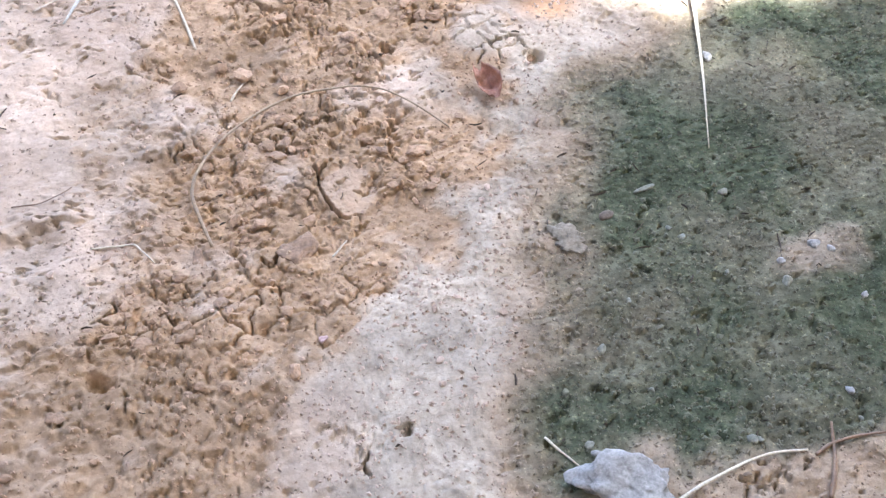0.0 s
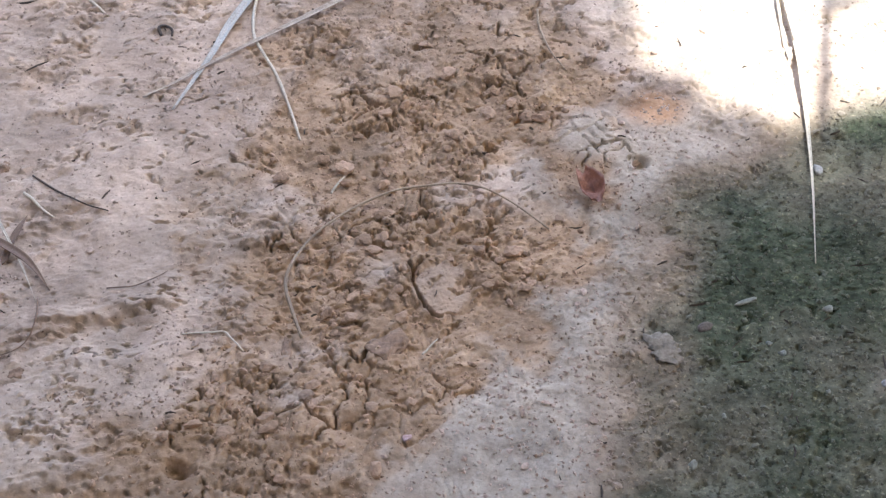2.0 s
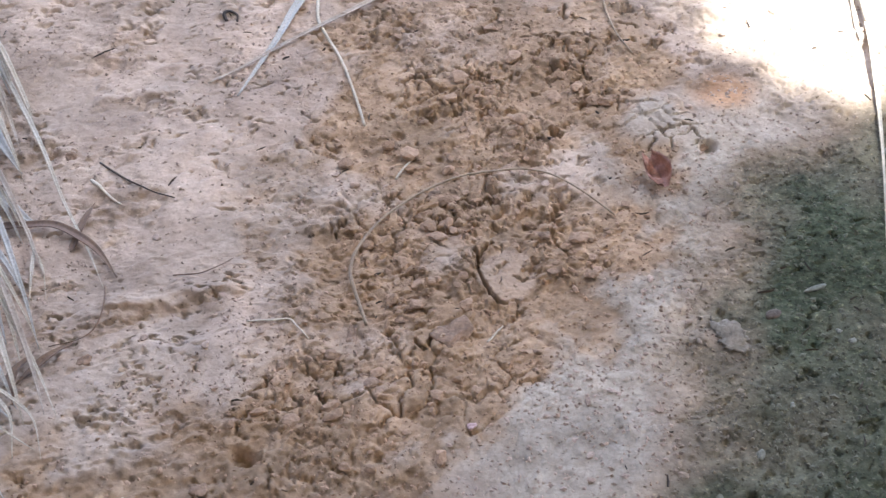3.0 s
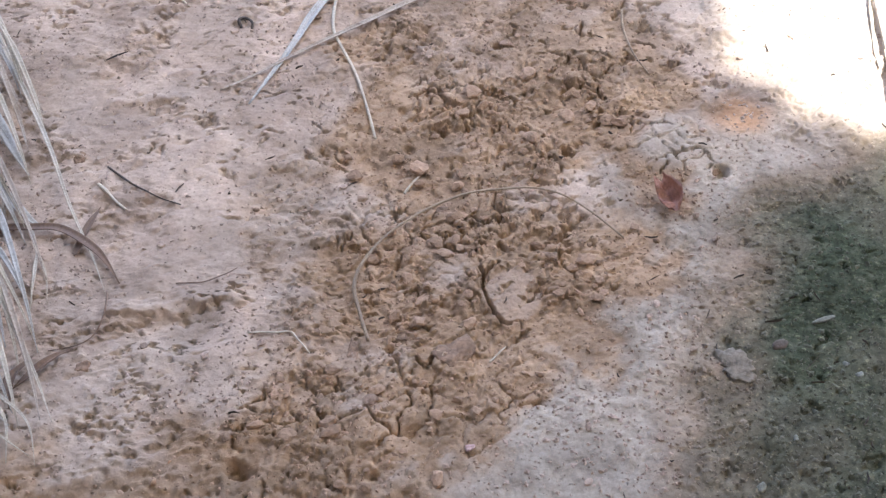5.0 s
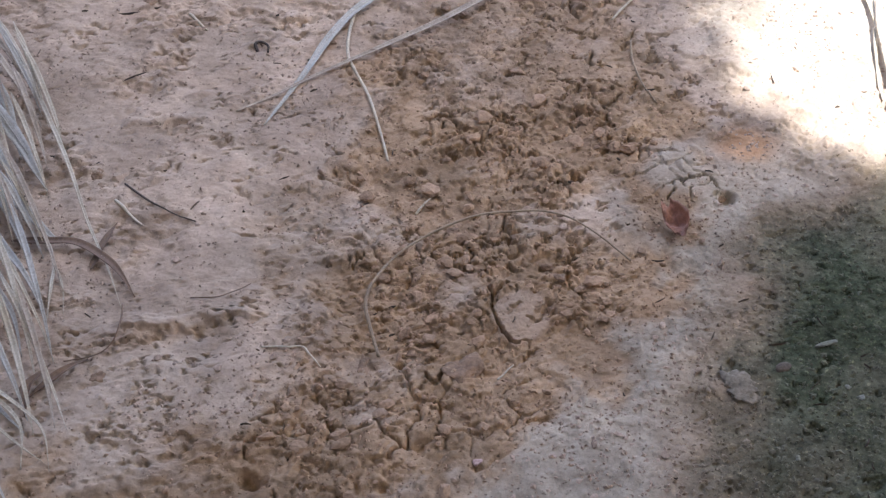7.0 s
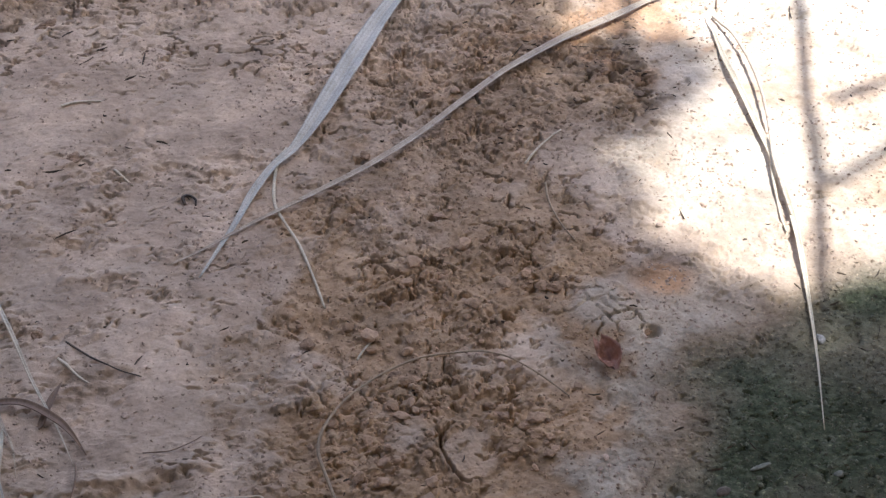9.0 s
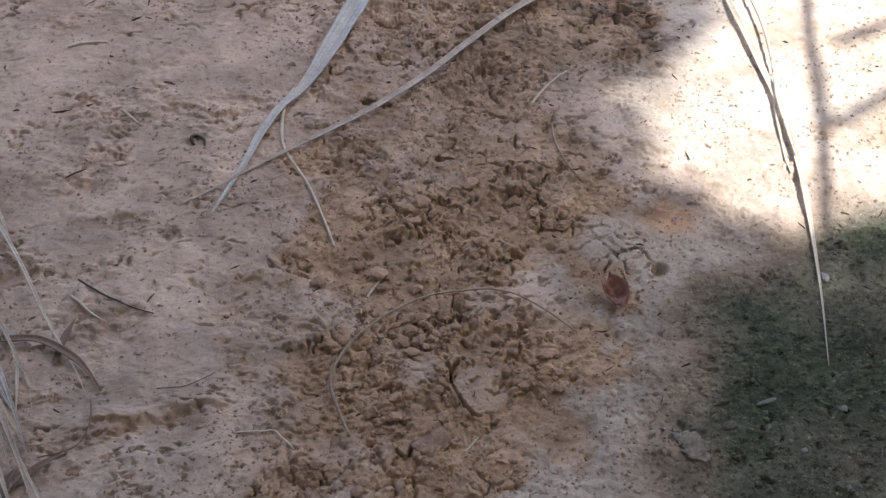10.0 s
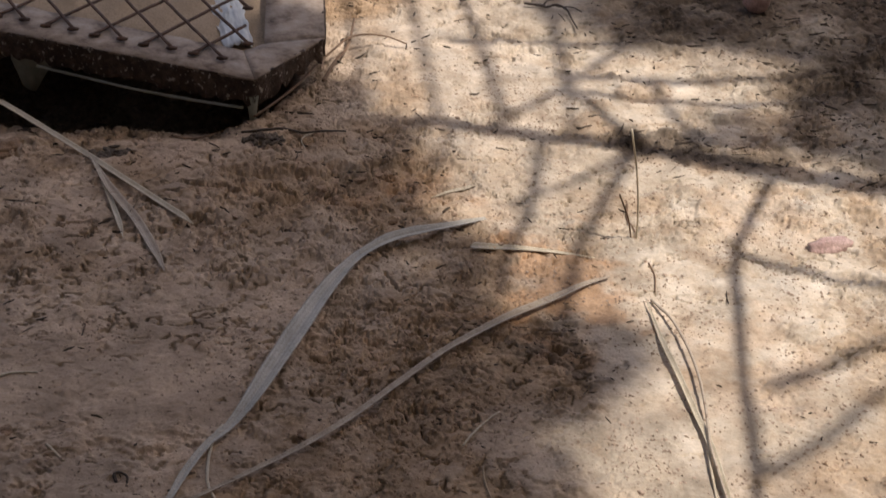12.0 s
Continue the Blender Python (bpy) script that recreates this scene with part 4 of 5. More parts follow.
def stones():
    s = lump("stone", 0.046, -0.535, (0.1, 0.07), PALE_STONE, 3, 0.5, -28, 0.3, 5, 0.45, 0.85)
    tagged(s, "flat pale grey angular stone on green-filmed soil", "stone")
    pebbles = ((0.024, -0.492, 0.014), (0.019, -0.482, 0.013), (0.053, -0.374, 0.016), (0.28, -0.46, 0.014), (0.172, -0.5, 0.015), (0.179, -0.499, 0.011), (0.33, -0.35, 0.012), (0.257, -0.322, 0.018),
               (0.092, -0.429, 0.008), (0.298, -0.279, 0.02), (0.225, -0.192, 0.017), (0.165, -0.247, 0.012), (0.259, 0.012, 0.020), (0.283, -0.488, 0.010), (0.155, -0.234, 0.010), (0.258, -0.296, 0.012), (0.093, -0.32, 0.009), (0.20, -0.30, 0.008), (0.313, -0.288, 0.014))
    for k, (x, y, d) in enumerate(pebbles):
        d *= 0.85
        p = lump("pebble", x, y, (d, d * 0.8), GREEN_STONE if k % 3 else PALE_STONE, 10 + k, 0.55, 37 * k, 0.35, 2, 0.35, 1.0)
        tagged(p, "small pale pebble on green-filmed soil", "pebble", "pebbles on the green soil")
    c = lump("bark_chip", 0.094, -0.207, (0.018, 0.013), BARK, 31, 0.5, 20, 0.2, 2)
    tagged(c, "small dark chip on green-filmed soil", "chip")
    c = lump("bark_chip", 0.141, -0.177, (0.028, 0.006), GREEN_STONE, 32, 0.6, 18, 0.2, 2)
    tagged(c, "small green-grey splinter on the soil", "chip")
    p = lump("soil_plate", 0.043, -0.233, (0.043, 0.038), DRY_PLATE, 33, 0.2, 15, 0.42, 4, 0.9, 0.9)
    tagged(p, "flat broken plate of dried soil", "clod")
    p = lump("pink_stone", 0.606, 0.838, (0.085, 0.035), PINK_STONE, 34, 0.6, 12, 0.3, 3, 0.35, 0.6)
    tagged(p, "pinkish stone half sunk in sunlit soil", "stone")
    p = lump("pale_stone", 0.714, 1.71, (0.06, 0.06), PINK_STONE, 35, 1.35, 12, 0.15, 3, 0.3, 0.5)
    tagged(p, "pale stone on the shaded bank", "stone")
    clods = ((-0.233, -0.212, 0.036, 0.04), (-0.281, -0.175, 0.036, 0.03),
             (-0.335, -0.201, 0.032, 0.012), (-0.65, 0.418, 0.024, 0.018), (-0.26, 0.402, 0.016, 0.014), (-0.72, 0.75, 0.03, 0.02), (-0.76, 1.19, 0.09, 0.06), (-0.66, 0.085, 0.02, 0.015), (-0.13, -0.085, 0.016, 0.012),
             (-0.245, -0.008, 0.014, 0.011), (0.055, 0.04, 0.026, 0.016), (0.08, 0.61, 0.03, 0.02), (0.12, 0.57, 0.026, 0.02), (0.09, 0.56, 0.02, 0.016), (-0.48, -0.375, 0.02, 0.018), (-0.61, -0.21, 0.018, 0.016))
    for k, (x, y, a, b) in enumerate(clods):
        c = lump("clod", x, y, (a, b), CLOD, 54 + k, 0.28 if k < 2 else 0.42, 41 * k, 0.45, 4, 0.6, 0.8)
        tagged(c, "small clod of dried brown soil", "clod", "loose clods")


def bark_clump(x, y, wide, deep, seed):
    """A low heap of dark crumbs and splinters."""
    rng = random.Random(seed)
    bm = bmesh.new()
    for k in range(70):
        a, f = rng.uniform(0, 6.2832), rng.random() ** 0.7
        px, py, r = x + wide * f * math.cos(a), y + deep * f * math.sin(a), rng.uniform(0.003, 0.0075)
        shape = bmesh.ops.create_icosphere(bm, subdivisions=1, radius=r)["verts"]
        turn = Matrix.Rotation(rng.uniform(0, 6.28), 3, "Z") @ Matrix.Rotation(rng.uniform(-0.6, 0.6), 3, "X") @ Matrix.Diagonal((rng.uniform(0.8, 2.2), rng.uniform(0.4, 0.9), rng.uniform(0.4, 0.8)))
        for v in shape:
            v.co = turn @ (v.co * rng.uniform(0.7, 1.3)) + Vector((px, py, rest(px, py) + r * 0.3 + 0.006 * (1 - f)))
    tagged(part("bark_clump", bm, BARK, flat=True), "dark crumbling heap of bark litter beside the metal frame", "plant litter")


def rest_many(x, y):
    i, j = np.clip(np.searchsorted(GX, x) - 1, 0, len(GX) - 2), np.clip(np.searchsorted(GY, y) - 1, 0, len(GY) - 2)
    u, v = (x - GX[i]) / (GX[i + 1] - GX[i]), (y - GY[j]) / (GY[j + 1] - GY[j])
    return (ZZ[j, i] * (1 - u) + ZZ[j, i + 1] * u) * (1 - v) + (ZZ[j + 1, i] * (1 - u) + ZZ[j + 1, i + 1] * u) * v


def crumbs(name, n, chance, size_of, detail, seed, label):
    """Loose angular soil crumbs, strewn by the kind of soil."""
    rng = np.random.RandomState(seed)
    x, y = rng.uniform(-0.85, 0.95, n), rng.uniform(-0.58, 1.55, n)
    damp, moss, crust, sunlit_sand, litter_shade = soil_fields(x, y)
    patch = crumbly(x, y)
    grainy = step(-0.1, 0.3, fbm(x, y, 0.09, 167))
    clear = np.minimum.reduce([off_line(x, y, line) for line in CRACKS[:3]] + [0.3 * np.hypot(x - 0.003, y - 0.08), 0.35 * np.hypot(x + 0.172, y + 0.135)])
    keep = (clear > 0.008) & (rng.uniform(0, 1, n) < chance(damp, moss, crust, litter_shade, patch, grainy) * (1 - (0.8 * sunlit_sand if detail > 1 else 0)))
    x, y, damp, moss, litter_shade = x[keep], y[keep], damp[keep], moss[keep], litter_shade[keep]
    base = bmesh.new()
    if detail:
        bmesh.ops.create_icosphere(base, subdivisions=detail, radius=1.0)
    else:
        tips = [base.verts.new(p) for p in ((1, 0, 0), (0, 1, 0), (-1, 0, 0), (0, -1, 0), (0, 0, 1), (0, 0, -1))]
        for a in range(4):
            base.faces.new((tips[a], tips[(a + 1) % 4], tips[4]))
            base.faces.new((tips[(a + 1) % 4], tips[a], tips[5]))
    base.verts.index_update()
    unit = np.array([v.co[:] for v in base.verts])
    tris = np.array([[v.index for v in f.verts] for f in base.faces])
    base.free()
    m = len(x)
    size = size_of(rng, m, damp)
    if detail > 1:
        # rounded clods: a few soft swellings and a few broken faces each
        swell = np.ones((m, len(unit)))
        for k in range(5):
            way = rng.normal(0, 1, (m, 3))
            way /= np.linalg.norm(way, axis=1)[:, None]
            along = way @ unit.T
            swell += (0.16 if k < 2 else 0.0) * np.sin(2.6 * along + rng.uniform(0, 6.28, (m, 1)))
            cut = rng.uniform(0.5, 0.85, (m, 1))
            swell = np.where(along * swell > cut, cut / np.maximum(along, 0.3), swell)
        shape = (unit[None] * swell[..., None] + rng.uniform(-0.1, 0.1, (m, len(unit), 3))) * (size[:, None] * rng.uniform(0.7, 1.35, (m, 3)))[:, None, :]
    else:
        shape = unit[None] * rng.uniform(0.55, 1.4, (m, len(unit), 1)) * (size[:, None] * rng.uniform(0.6, 1.5, (m, 3)))[:, None, :]
    turn = rng.uniform(0, 6.28, m)
    c, s = np.cos(turn)[:, None], np.sin(turn)[:, None]
    z = rest_many(x, y) + size * (0.34 if detail > 1 else 0.2)
    co = np.stack([shape[..., 0] * c - shape[..., 1] * s + x[:, None], shape[..., 0] * s + shape[..., 1] * c + y[:, None], shape[..., 2] * (0.5 if detail > 1 else 0.6) + z[:, None]], -1)
    faces = (tris[None] + (np.arange(m) * len(unit))[:, None, None]).reshape(-1, 3)
    me = bpy.data.meshes.new(name)
    me.from_pydata(co.reshape(-1, 3).tolist(), [], faces.tolist())
    for key, v in (("damp", damp), ("moss", moss), ("litter_shade", litter_shade)):
        me.attributes.new(key, "FLOAT", "POINT").data.foreach_set("value", np.repeat(v, len(unit)).astype(np.float32))
    me.update()
    me.materials.append(CRUMB)
    tagged(new(name, me), label, "soil crumbs", kind="stuff")


def litter_bits():
    """Scattered dark scraps of stem and bark, most of them short."""
    rng = np.random.RandomState(9)
    n = 9000
    x, y = rng.uniform(-0.9, 1.1, n), rng.uniform(-0.6, 1.85, n)
    damp, moss, crust, sunlit_sand, dark = soil_fields(x, y)
    patch = step(-0.15, 0.3, fbm(x, y, 0.1, 301, 3))
    keep = rng.uniform(0, 1, n) < 0.015 + 0.08 * patch + 0.12 * damp * step(0.2, 0.4, y) + 0.75 * dark + 0.10 * moss + 0.05 * step(0.75, 1.0, y)
    x, y = x[keep], y[keep]
    verts, faces = [], []
    for a, b in zip(x, y):
        big = 1.0 + 0.7 * rng.rand() * (b > 0.85)
        ln, r, turn = big * (rng.uniform(0.002, 0.0065) + 0.014 * rng.rand() ** 7), big * rng.uniform(0.0005, 0.0014), rng.normal(0.2, 0.8)
        u, v = Vector((math.cos(turn), math.sin(turn), rng.uniform(-0.15, 0.15))) * ln, Vector((-math.sin(turn), math.cos(turn), 0)) * r
        c, w = Vector((a, b, rest(a, b) + r * 0.8)), Vector((0, 0, r))
        k, mid = len(verts), c + v * rng.uniform(-1.5, 1.5)
        for p, q in ((c - u, 0.7), (mid, 1.1), (c + u, 0.4)):
            verts += [p - v * q - w * q, p + v * q - w * q, p + w * q]
        for m in (k, k + 3):
            faces += [(m, m + 1, m + 4, m + 3), (m + 1, m + 2, m + 5, m + 4), (m + 2, m, m + 3, m + 5)]
        faces += [(k, k + 2, k + 1), (k + 6, k + 7, k + 8)]
    me = bpy.data.meshes.new("litter_bits")
    me.from_pydata([p[:] for p in verts], [], faces)
    me.materials.append(DARK_TWIG)
    tagged(new("litter_bits", me), "scattered dark scraps of twig and bark", "plant litter", kind="stuff")


# ---- the rusty frame ----
def rusty_frame():
    rust, t, b = material("flaking_rusty_metal", 0.75, 0.2)
    c = ramp(t, noise_tex(t, 38, 6, 0.75), (0.3, (0.022, 0.013, 0.01)), (0.5, (0.062, 0.038, 0.027)), (0.62, (0.12, 0.085, 0.065)), (0.78, (0.23, 0.19, 0.16)))
    c = mix(t, ramp(t, noise_tex(t, 120, 3), (0.61, (0, 0, 0)), (0.66, (1, 1, 1))), c, (0.4, 0.36, 0.32))
    t.links.new(c, b.inputs["Base Color"])
    relief(t, b, noise_tex(t, 70, 5, 0.75), 1.0, 0.008)
    dust, t, b = material("dusty_grey_paint", 0.8, 0.0)
    c = ramp(t, noise_tex(t, 22, 6, 0.7), (0.33, (0.1, 0.066, 0.048)), (0.48, (0.27, 0.21, 0.17)), (0.7, (0.42, 0.36, 0.31)))
    t.links.new(c, b.inputs["Base Color"])
    relief(t, b, noise_tex(t, 120, 5, 0.7), 0.4, 0.003)
    wire, t, b = material("rusted_wire", 0.7, 0.3)
    c = ramp(t, noise_tex(t, 60, 4, 0.7), (0.3, (0.04, 0.022, 0.016)), (0.7, (0.14, 0.075, 0.05)))
    t.links.new(c, b.inputs["Base Color"])
    board = stone("dusty_board", (0.32, 0.235, 0.155), (0.45, 0.34, 0.24), 9)
    plastic, t, b = material("white_plastic_film", 0.35)
    c = ramp(t, noise_tex(t, 30, 4), (0.3, (0.45, 0.47, 0.5)), (0.7, (0.66, 0.68, 0.7)))
    t.links.new(c, b.inputs["Base Color"])
    green, t, b = material("faded_plastic_foot", 0.6)
    c = ramp(t, noise_tex(t, 30, 4), (0.3, (0.17, 0.18, 0.14)), (0.7, (0.32, 0.32, 0.265)))
    t.links.new(c, b.inputs["Base Color"])

    frame_thing = new("rusty_metal_frame")
    origin = Vector((-0.327, 1.272, rest(-0.327, 1.272)))
    frame_thing.location = origin
    up = Vector((0, 0, 1))
    TOP, DEEP = 0.083, 0.058
    # plan of the rim: far left, front corner, cut corner, back
    A, B, C, D = Vector((-1.05, 0.41, 0.03)), Vector((0, 0, 0)), Vector((0.131, 0.176, 0)), Vector((0.14, 0.95, 0.02))
    inner = [Vector((-1.05, 0.55, 0.03)), Vector((-0.02, 0.118, 0)), Vector((0.018, 0.15, 0)), Vector((0.03, 0.95, 0.02))]

    def rail(name, p, q, n, low, seed, holes=0.0, label="flaking rusty metal rail"):
        """An upright plate from p to q with a dented face and a ragged lower edge."""
        rng = random.Random(seed)
        out = (q - p).cross(up).normalized()
        bm, cols = bmesh.new(), []
        for k in range(n + 1):
            c = p.lerp(q, k / n)
            cut = rng.uniform(0, 0.013) + (rng.uniform(0, holes) if rng.random() < 0.6 else 0)
            dent = rng.uniform(-0.004, 0.004)
            col = []
            for h in (low + cut, low + (TOP - low) * 0.35 + cut * 0.5, TOP - 0.012, TOP - 0.001):
                col.append((bm.verts.new(c + up * h + out * (dent + rng.uniform(-0.0012, 0.0012))), bm.verts.new(c + up * h - out * 0.004)))
            cols.append(col)
        for a, b in zip(cols, cols[1:]):
            for u, v, x, y in zip(a, a[1:], b, b[1:]):
                bm.faces.new((u[0], x[0], y[0], v[0]))
                bm.faces.new((u[1], v[1], y[1], x[1]))
            bm.faces.new((a[0][0], a[0][1], b[0][1], b[0][0]))
            bm.faces.new((a[-1][0], b[-1][0], b[-1][1], a[-1][1]))
        for e in (cols[0], cols[-1]):
            for u, v in zip(e, e[1:]):
                bm.faces.new((u[0], v[0], v[1], u[1]))
        return part(name, bm, rust, frame_thing, label)

    rail("front_rail", A, B, 90, TOP - DEEP, 1)
    rail("corner_rail", B, C, 16, TOP - 0.06, 2, 0.014, "rusted-through metal rail with holes")
    rail("side_rail", C, D, 40, TOP - 0.05, 3, 0.02)
    E, F = Vector((-1.05, 0.97, 0.05)), Vector((-1.05, 0.43, 0.03))
    rail("back_rail", D, E, 30, -0.06, 4)
    rail("far_rail", E, F, 20, -0.06, 5)
    rim = [A, B, C, D]
    for k, name in enumerate(("front_flange", "corner_flange", "side_flange")):
        bm, rows = bmesh.new(), []
        rng = random.Random(k)
        n = (60, 8, 36)[k]
        for i in range(n + 1):
            a, b = rim[k].lerp(rim[k + 1], i / n), inner[k].lerp(inner[k + 1], i / n)
            row = [a.lerp(b, f) + up * (TOP + rng.uniform(-0.0015, 0.0015)) for f in (0, 0.35, 0.7, 1)]
            rows.append([bm.verts.new(p) for p in row] + [bm.verts.new(p - up * 0.004) for p in reversed(row)])
        for a, b in zip(rows, rows[1:]):
            for i in range(8):
                bm.faces.new((a[i], a[(i + 1) % 8], b[(i + 1) % 8], b[i]))
        bm.faces.new(rows[0])
        bm.faces.new(rows[-1][::-1])
        part(name, bm, dust, frame_thing, "dusty grey painted flange")
    bm = bmesh.new()
    ring = [p + up * (TOP - 0.03) for p in (*inner, Vector((-1.05, 0.95, 0.05)))]
    lo = [bm.verts.new(p - up * 0.006) for p in ring]
    hi = [bm.verts.new(p) for p in ring]
    bm.faces.new(hi)
    bm.faces.new(lo[::-1])
    for i in range(5):
        bm.faces.new((lo[i], lo[(i + 1) % 5], hi[(i + 1) % 5], hi[i]))
    part("board", bm, board, frame_thing, "dusty tan board under the wire", True)
    # a pointed foot under the corner, and bent sheet feet farther along
    bm = bmesh.new()
    bmesh.ops.create_cone(bm, cap_ends=True, segments=6, radius1=0.003, radius2=0.011, depth=0.066)
    bm.transform(Matrix.Translation((-0.004, 0.008, 0.013)) @ Matrix.Diagonal((1.2, 0.5, 1, 1)))
    part("foot", bm, green, frame_thing, "faded grey-green foot")
    for f in (0.39, 0.85):
        bm, rows = bmesh.new(), []
        for k in range(11):
            u = k / 10
            c = B.lerp(A, f + 0.075 * (0.5 - u)) + Vector((0, 0.004 + 0.012 * math.sin(3.1 * u), 0))
            low = TOP - DEEP - 0.062 * min(1.0, 4.5 * u, 1.9 * (1 - u)) + 0.004 * math.sin(9 * u)
            rows.append([bm.verts.new(c + up * h + Vector((0, d, 0))) for h, d in ((low, 0), ((low + TOP) / 2, 0.004 * math.sin(6 * u)), (TOP - 0.01, 0), (TOP - 0.01, 0.003), (low, 0.003))])
        for p, q in zip(rows, rows[1:]):
            for k in range(5):
                bm.faces.new((p[k], p[(k + 1) % 5], q[(k + 1) % 5], q[k]))
        bm.faces.new(rows[0])
        bm.faces.new(rows[-1][::-1])
        part("foot", bm, green, frame_thing, "bent grey-green sheet foot")
    bm = bmesh.new()
    sag = [B.lerp(A, f) + Vector((0, -0.002, TOP - DEEP - d)) for f, d in ((0.02, 0.002), (0.1, 0.006), (0.2, 0.008), (0.3, 0.004), (0.38, 0.0))]
    sweep(bm, bend(sag, 30), lambda k, f: [(0.0035 * math.cos(1.0472 * i), 0.0025 * math.sin(1.0472 * i)) for i in range(6)])
    part("lower_edge", bm, green, frame_thing, "sagging grey-green sheet edge")
    # diamond wire: each wire a little bent, its ends welded on the flange
    rng = random.Random(3)
    along = (A - B).normalized()
    pitch, h = 0.098, TOP + 0.004
    for lean in (1, -1):
        for k in range(-8, 17):
            run = []
            for q in range(0, 45):
                deep = 0.03 + q * 0.02
                a = 0.045 + k * pitch + lean * (deep - 0.075) * 0.62
                p = B + along * a + Vector((0.05, deep, 0)) + up * (h + (0.003 if lean > 0 else 0) + rng.uniform(-0.001, 0.001))
                if p.x < -0.0 - 0.01 and a < 1.0 and p.y < 0.95:
                    run.append(p)
            if len(run) < 3:
                continue
            bm = bmesh.new()
            sweep(bm, run, lambda i, f: [(0.0036 * math.cos(6.2832 * q / 6), 0.0028 * math.sin(6.2832 * q / 6)) for q in range(6)])
            part("wire", bm, wire, frame_thing)
            bm = bmesh.new()
            bmesh.ops.create_icosphere(bm, subdivisions=1, radius=0.009)
            bm.transform(Matrix.Translation(run[0] - up * 0.002) @ Matrix.Diagonal((1.4, 0.8, 0.5, 1)))
            part("weld", bm, wire, frame_thing)
    tagged(frame_thing, "low rusty metal frame with diamond wire on short feet", "metal frame")

    # crumpled film on the board beneath the wire
    bm = bmesh.new()
    bmesh.ops.create_grid(bm, x_segments=22, y_segments=16, size=0.5)
    for v in bm.verts:
        p = v.co
        w = 0.03 + 0.015 * noise.noise(Vector((p.y * 5, 0, 3)))
        zz = 0.012 + 0.014 * noise.noise(Vector((p.x * 5, p.y * 6, 1))) + 0.006 * noise.noise(Vector((p.x * 14, p.y * 14, 5)))
        v.co = Vector((p.x * w * 2, p.y * 0.3, max(zz, 0.001) * (1 - 1.6 * max(0, abs(p.x) - 0.2))))
    ext = bmesh.ops.solidify(bm, geom=bm.faces[:], thickness=0.0008)
    film_ob = part("plastic_bag", bm, plastic)
    where = origin + Vector((-0.05, 0.33, TOP - 0.0295))
    film_ob.matrix_basis = Matrix.Translation(where) @ pose(0, 0, 0, 0, 0, 8)
    tagged(film_ob, "crumpled white plastic bag on the board beneath the wire", "plastic bag")

    for pts, r, lab in (
        ([(-0.328, 1.275, 0.02), (-0.256, 1.375, 0.04), (-0.194, 1.495, 0.06), (-0.142, 1.572, 0.07), (-0.074, 1.592, 0.045), (-0.03, 1.584, 0.02)], 0.0034, "thin grey root curving past the metal frame"),
        ([(-0.479, 1.257, 0.004), (-0.428, 1.248, 0.006), (-0.379, 1.284, 0.008), (-0.345, 1.30, 0.02)], 0.0022, "thin grey root lying before the metal frame"),
        ([(-0.20, 1.43, 0.02), (-0.175, 1.50, 0.03), (-0.145, 1.57, 0.05), (-0.13, 1.66, 0.08)], 0.0040, "dark root along the metal frame"),
    ):
        tagged(stalk("root", pts, r, BROWN_STEM, 0.5, 0.002, seed=9), lab, "root")


# ---- the unseen tree, added to shade the place ----
def over(x, y, h):
    """The place at height h whose shadow falls on (x, y)."""
    return Vector((x + SUN.x / SUN.z * h, y + SUN.y / SUN.z * h, h))


# outline of the sunlit ground, over which the added crown is left open
GAP = [(-0.36, 2.1), (-0.34, 1.64), (-0.19, 1.54), (-0.13, 1.42), (-0.08, 1.33), (-0.04, 1.27), (-0.06, 1.178), (-0.075, 1.044), (-0.03, 0.94), (0.035, 0.90), (0.045, 0.81), (0.043, 0.69), (0.06, 0.65), (0.13, 0.66), (0.225, 0.68), (0.25, 0.61), (0.24, 0.54),
       (0.195, 0.455), (0.125, 0.405), (0.085, 0.327), (0.103, 0.266), (0.119, 0.197), (0.156, 0.119), (0.211, 0.098), (0.279, 0.086), (0.45, 0.085), (0.75, 0.22), (0.98, 0.6), (0.98, 0.92), (0.76, 0.99), (0.79, 1.06), (0.64, 1.17), (0.53, 1.2),
       (0.46, 1.25), (0.53, 1.3), (0.66, 1.31), (0.72, 1.38), (0.85, 1.48), (0.69, 1.50), (0.58, 1.586), (0.407, 1.587), (0.27, 1.72), (0.22, 1.842), (0.2, 2.1)]
# where a thin veil of leaves dims the sun, and small stray spots of it
VEIL = [(0.02, 0.62, 0.2, 0.82), (-0.12, 0.92, 0.02, 1.22)]
SPOTS = [(-0.59, -0.35, 0.056), (-0.185, 0.395, 0.024), (-0.15, 0.42, 0.022)]


def veiled(x, y):
    return any(a < x < c and b < y < d for a, b, c, d in VEIL)


def lit(x, y):
    if any(math.hypot(x - a, y - b) < r for a, b, r in SPOTS):
        return True
    inside, (px, py) = False, GAP[-1]
    for qx, qy in GAP:
        if (qy > y) != (py > y) and x < (px - qx) * (y - qy) / (py - qy) + qx:
            inside = not inside
        px, py = qx, qy
    return inside


def limb(name, pts, r0, r1, parent, mat=None):
    spine = bend(pts, 8 * len(pts))
    bm = bmesh.new()
    sweep(bm, spine, lambda k, f: [((r0 + (r1 - r0) * f) * math.cos(6.2832 * i / 8), (r0 + (r1 - r0) * f) * math.sin(6.2832 * i / 8)) for i in range(8)])
    return part(name, bm, mat or BARK, parent)


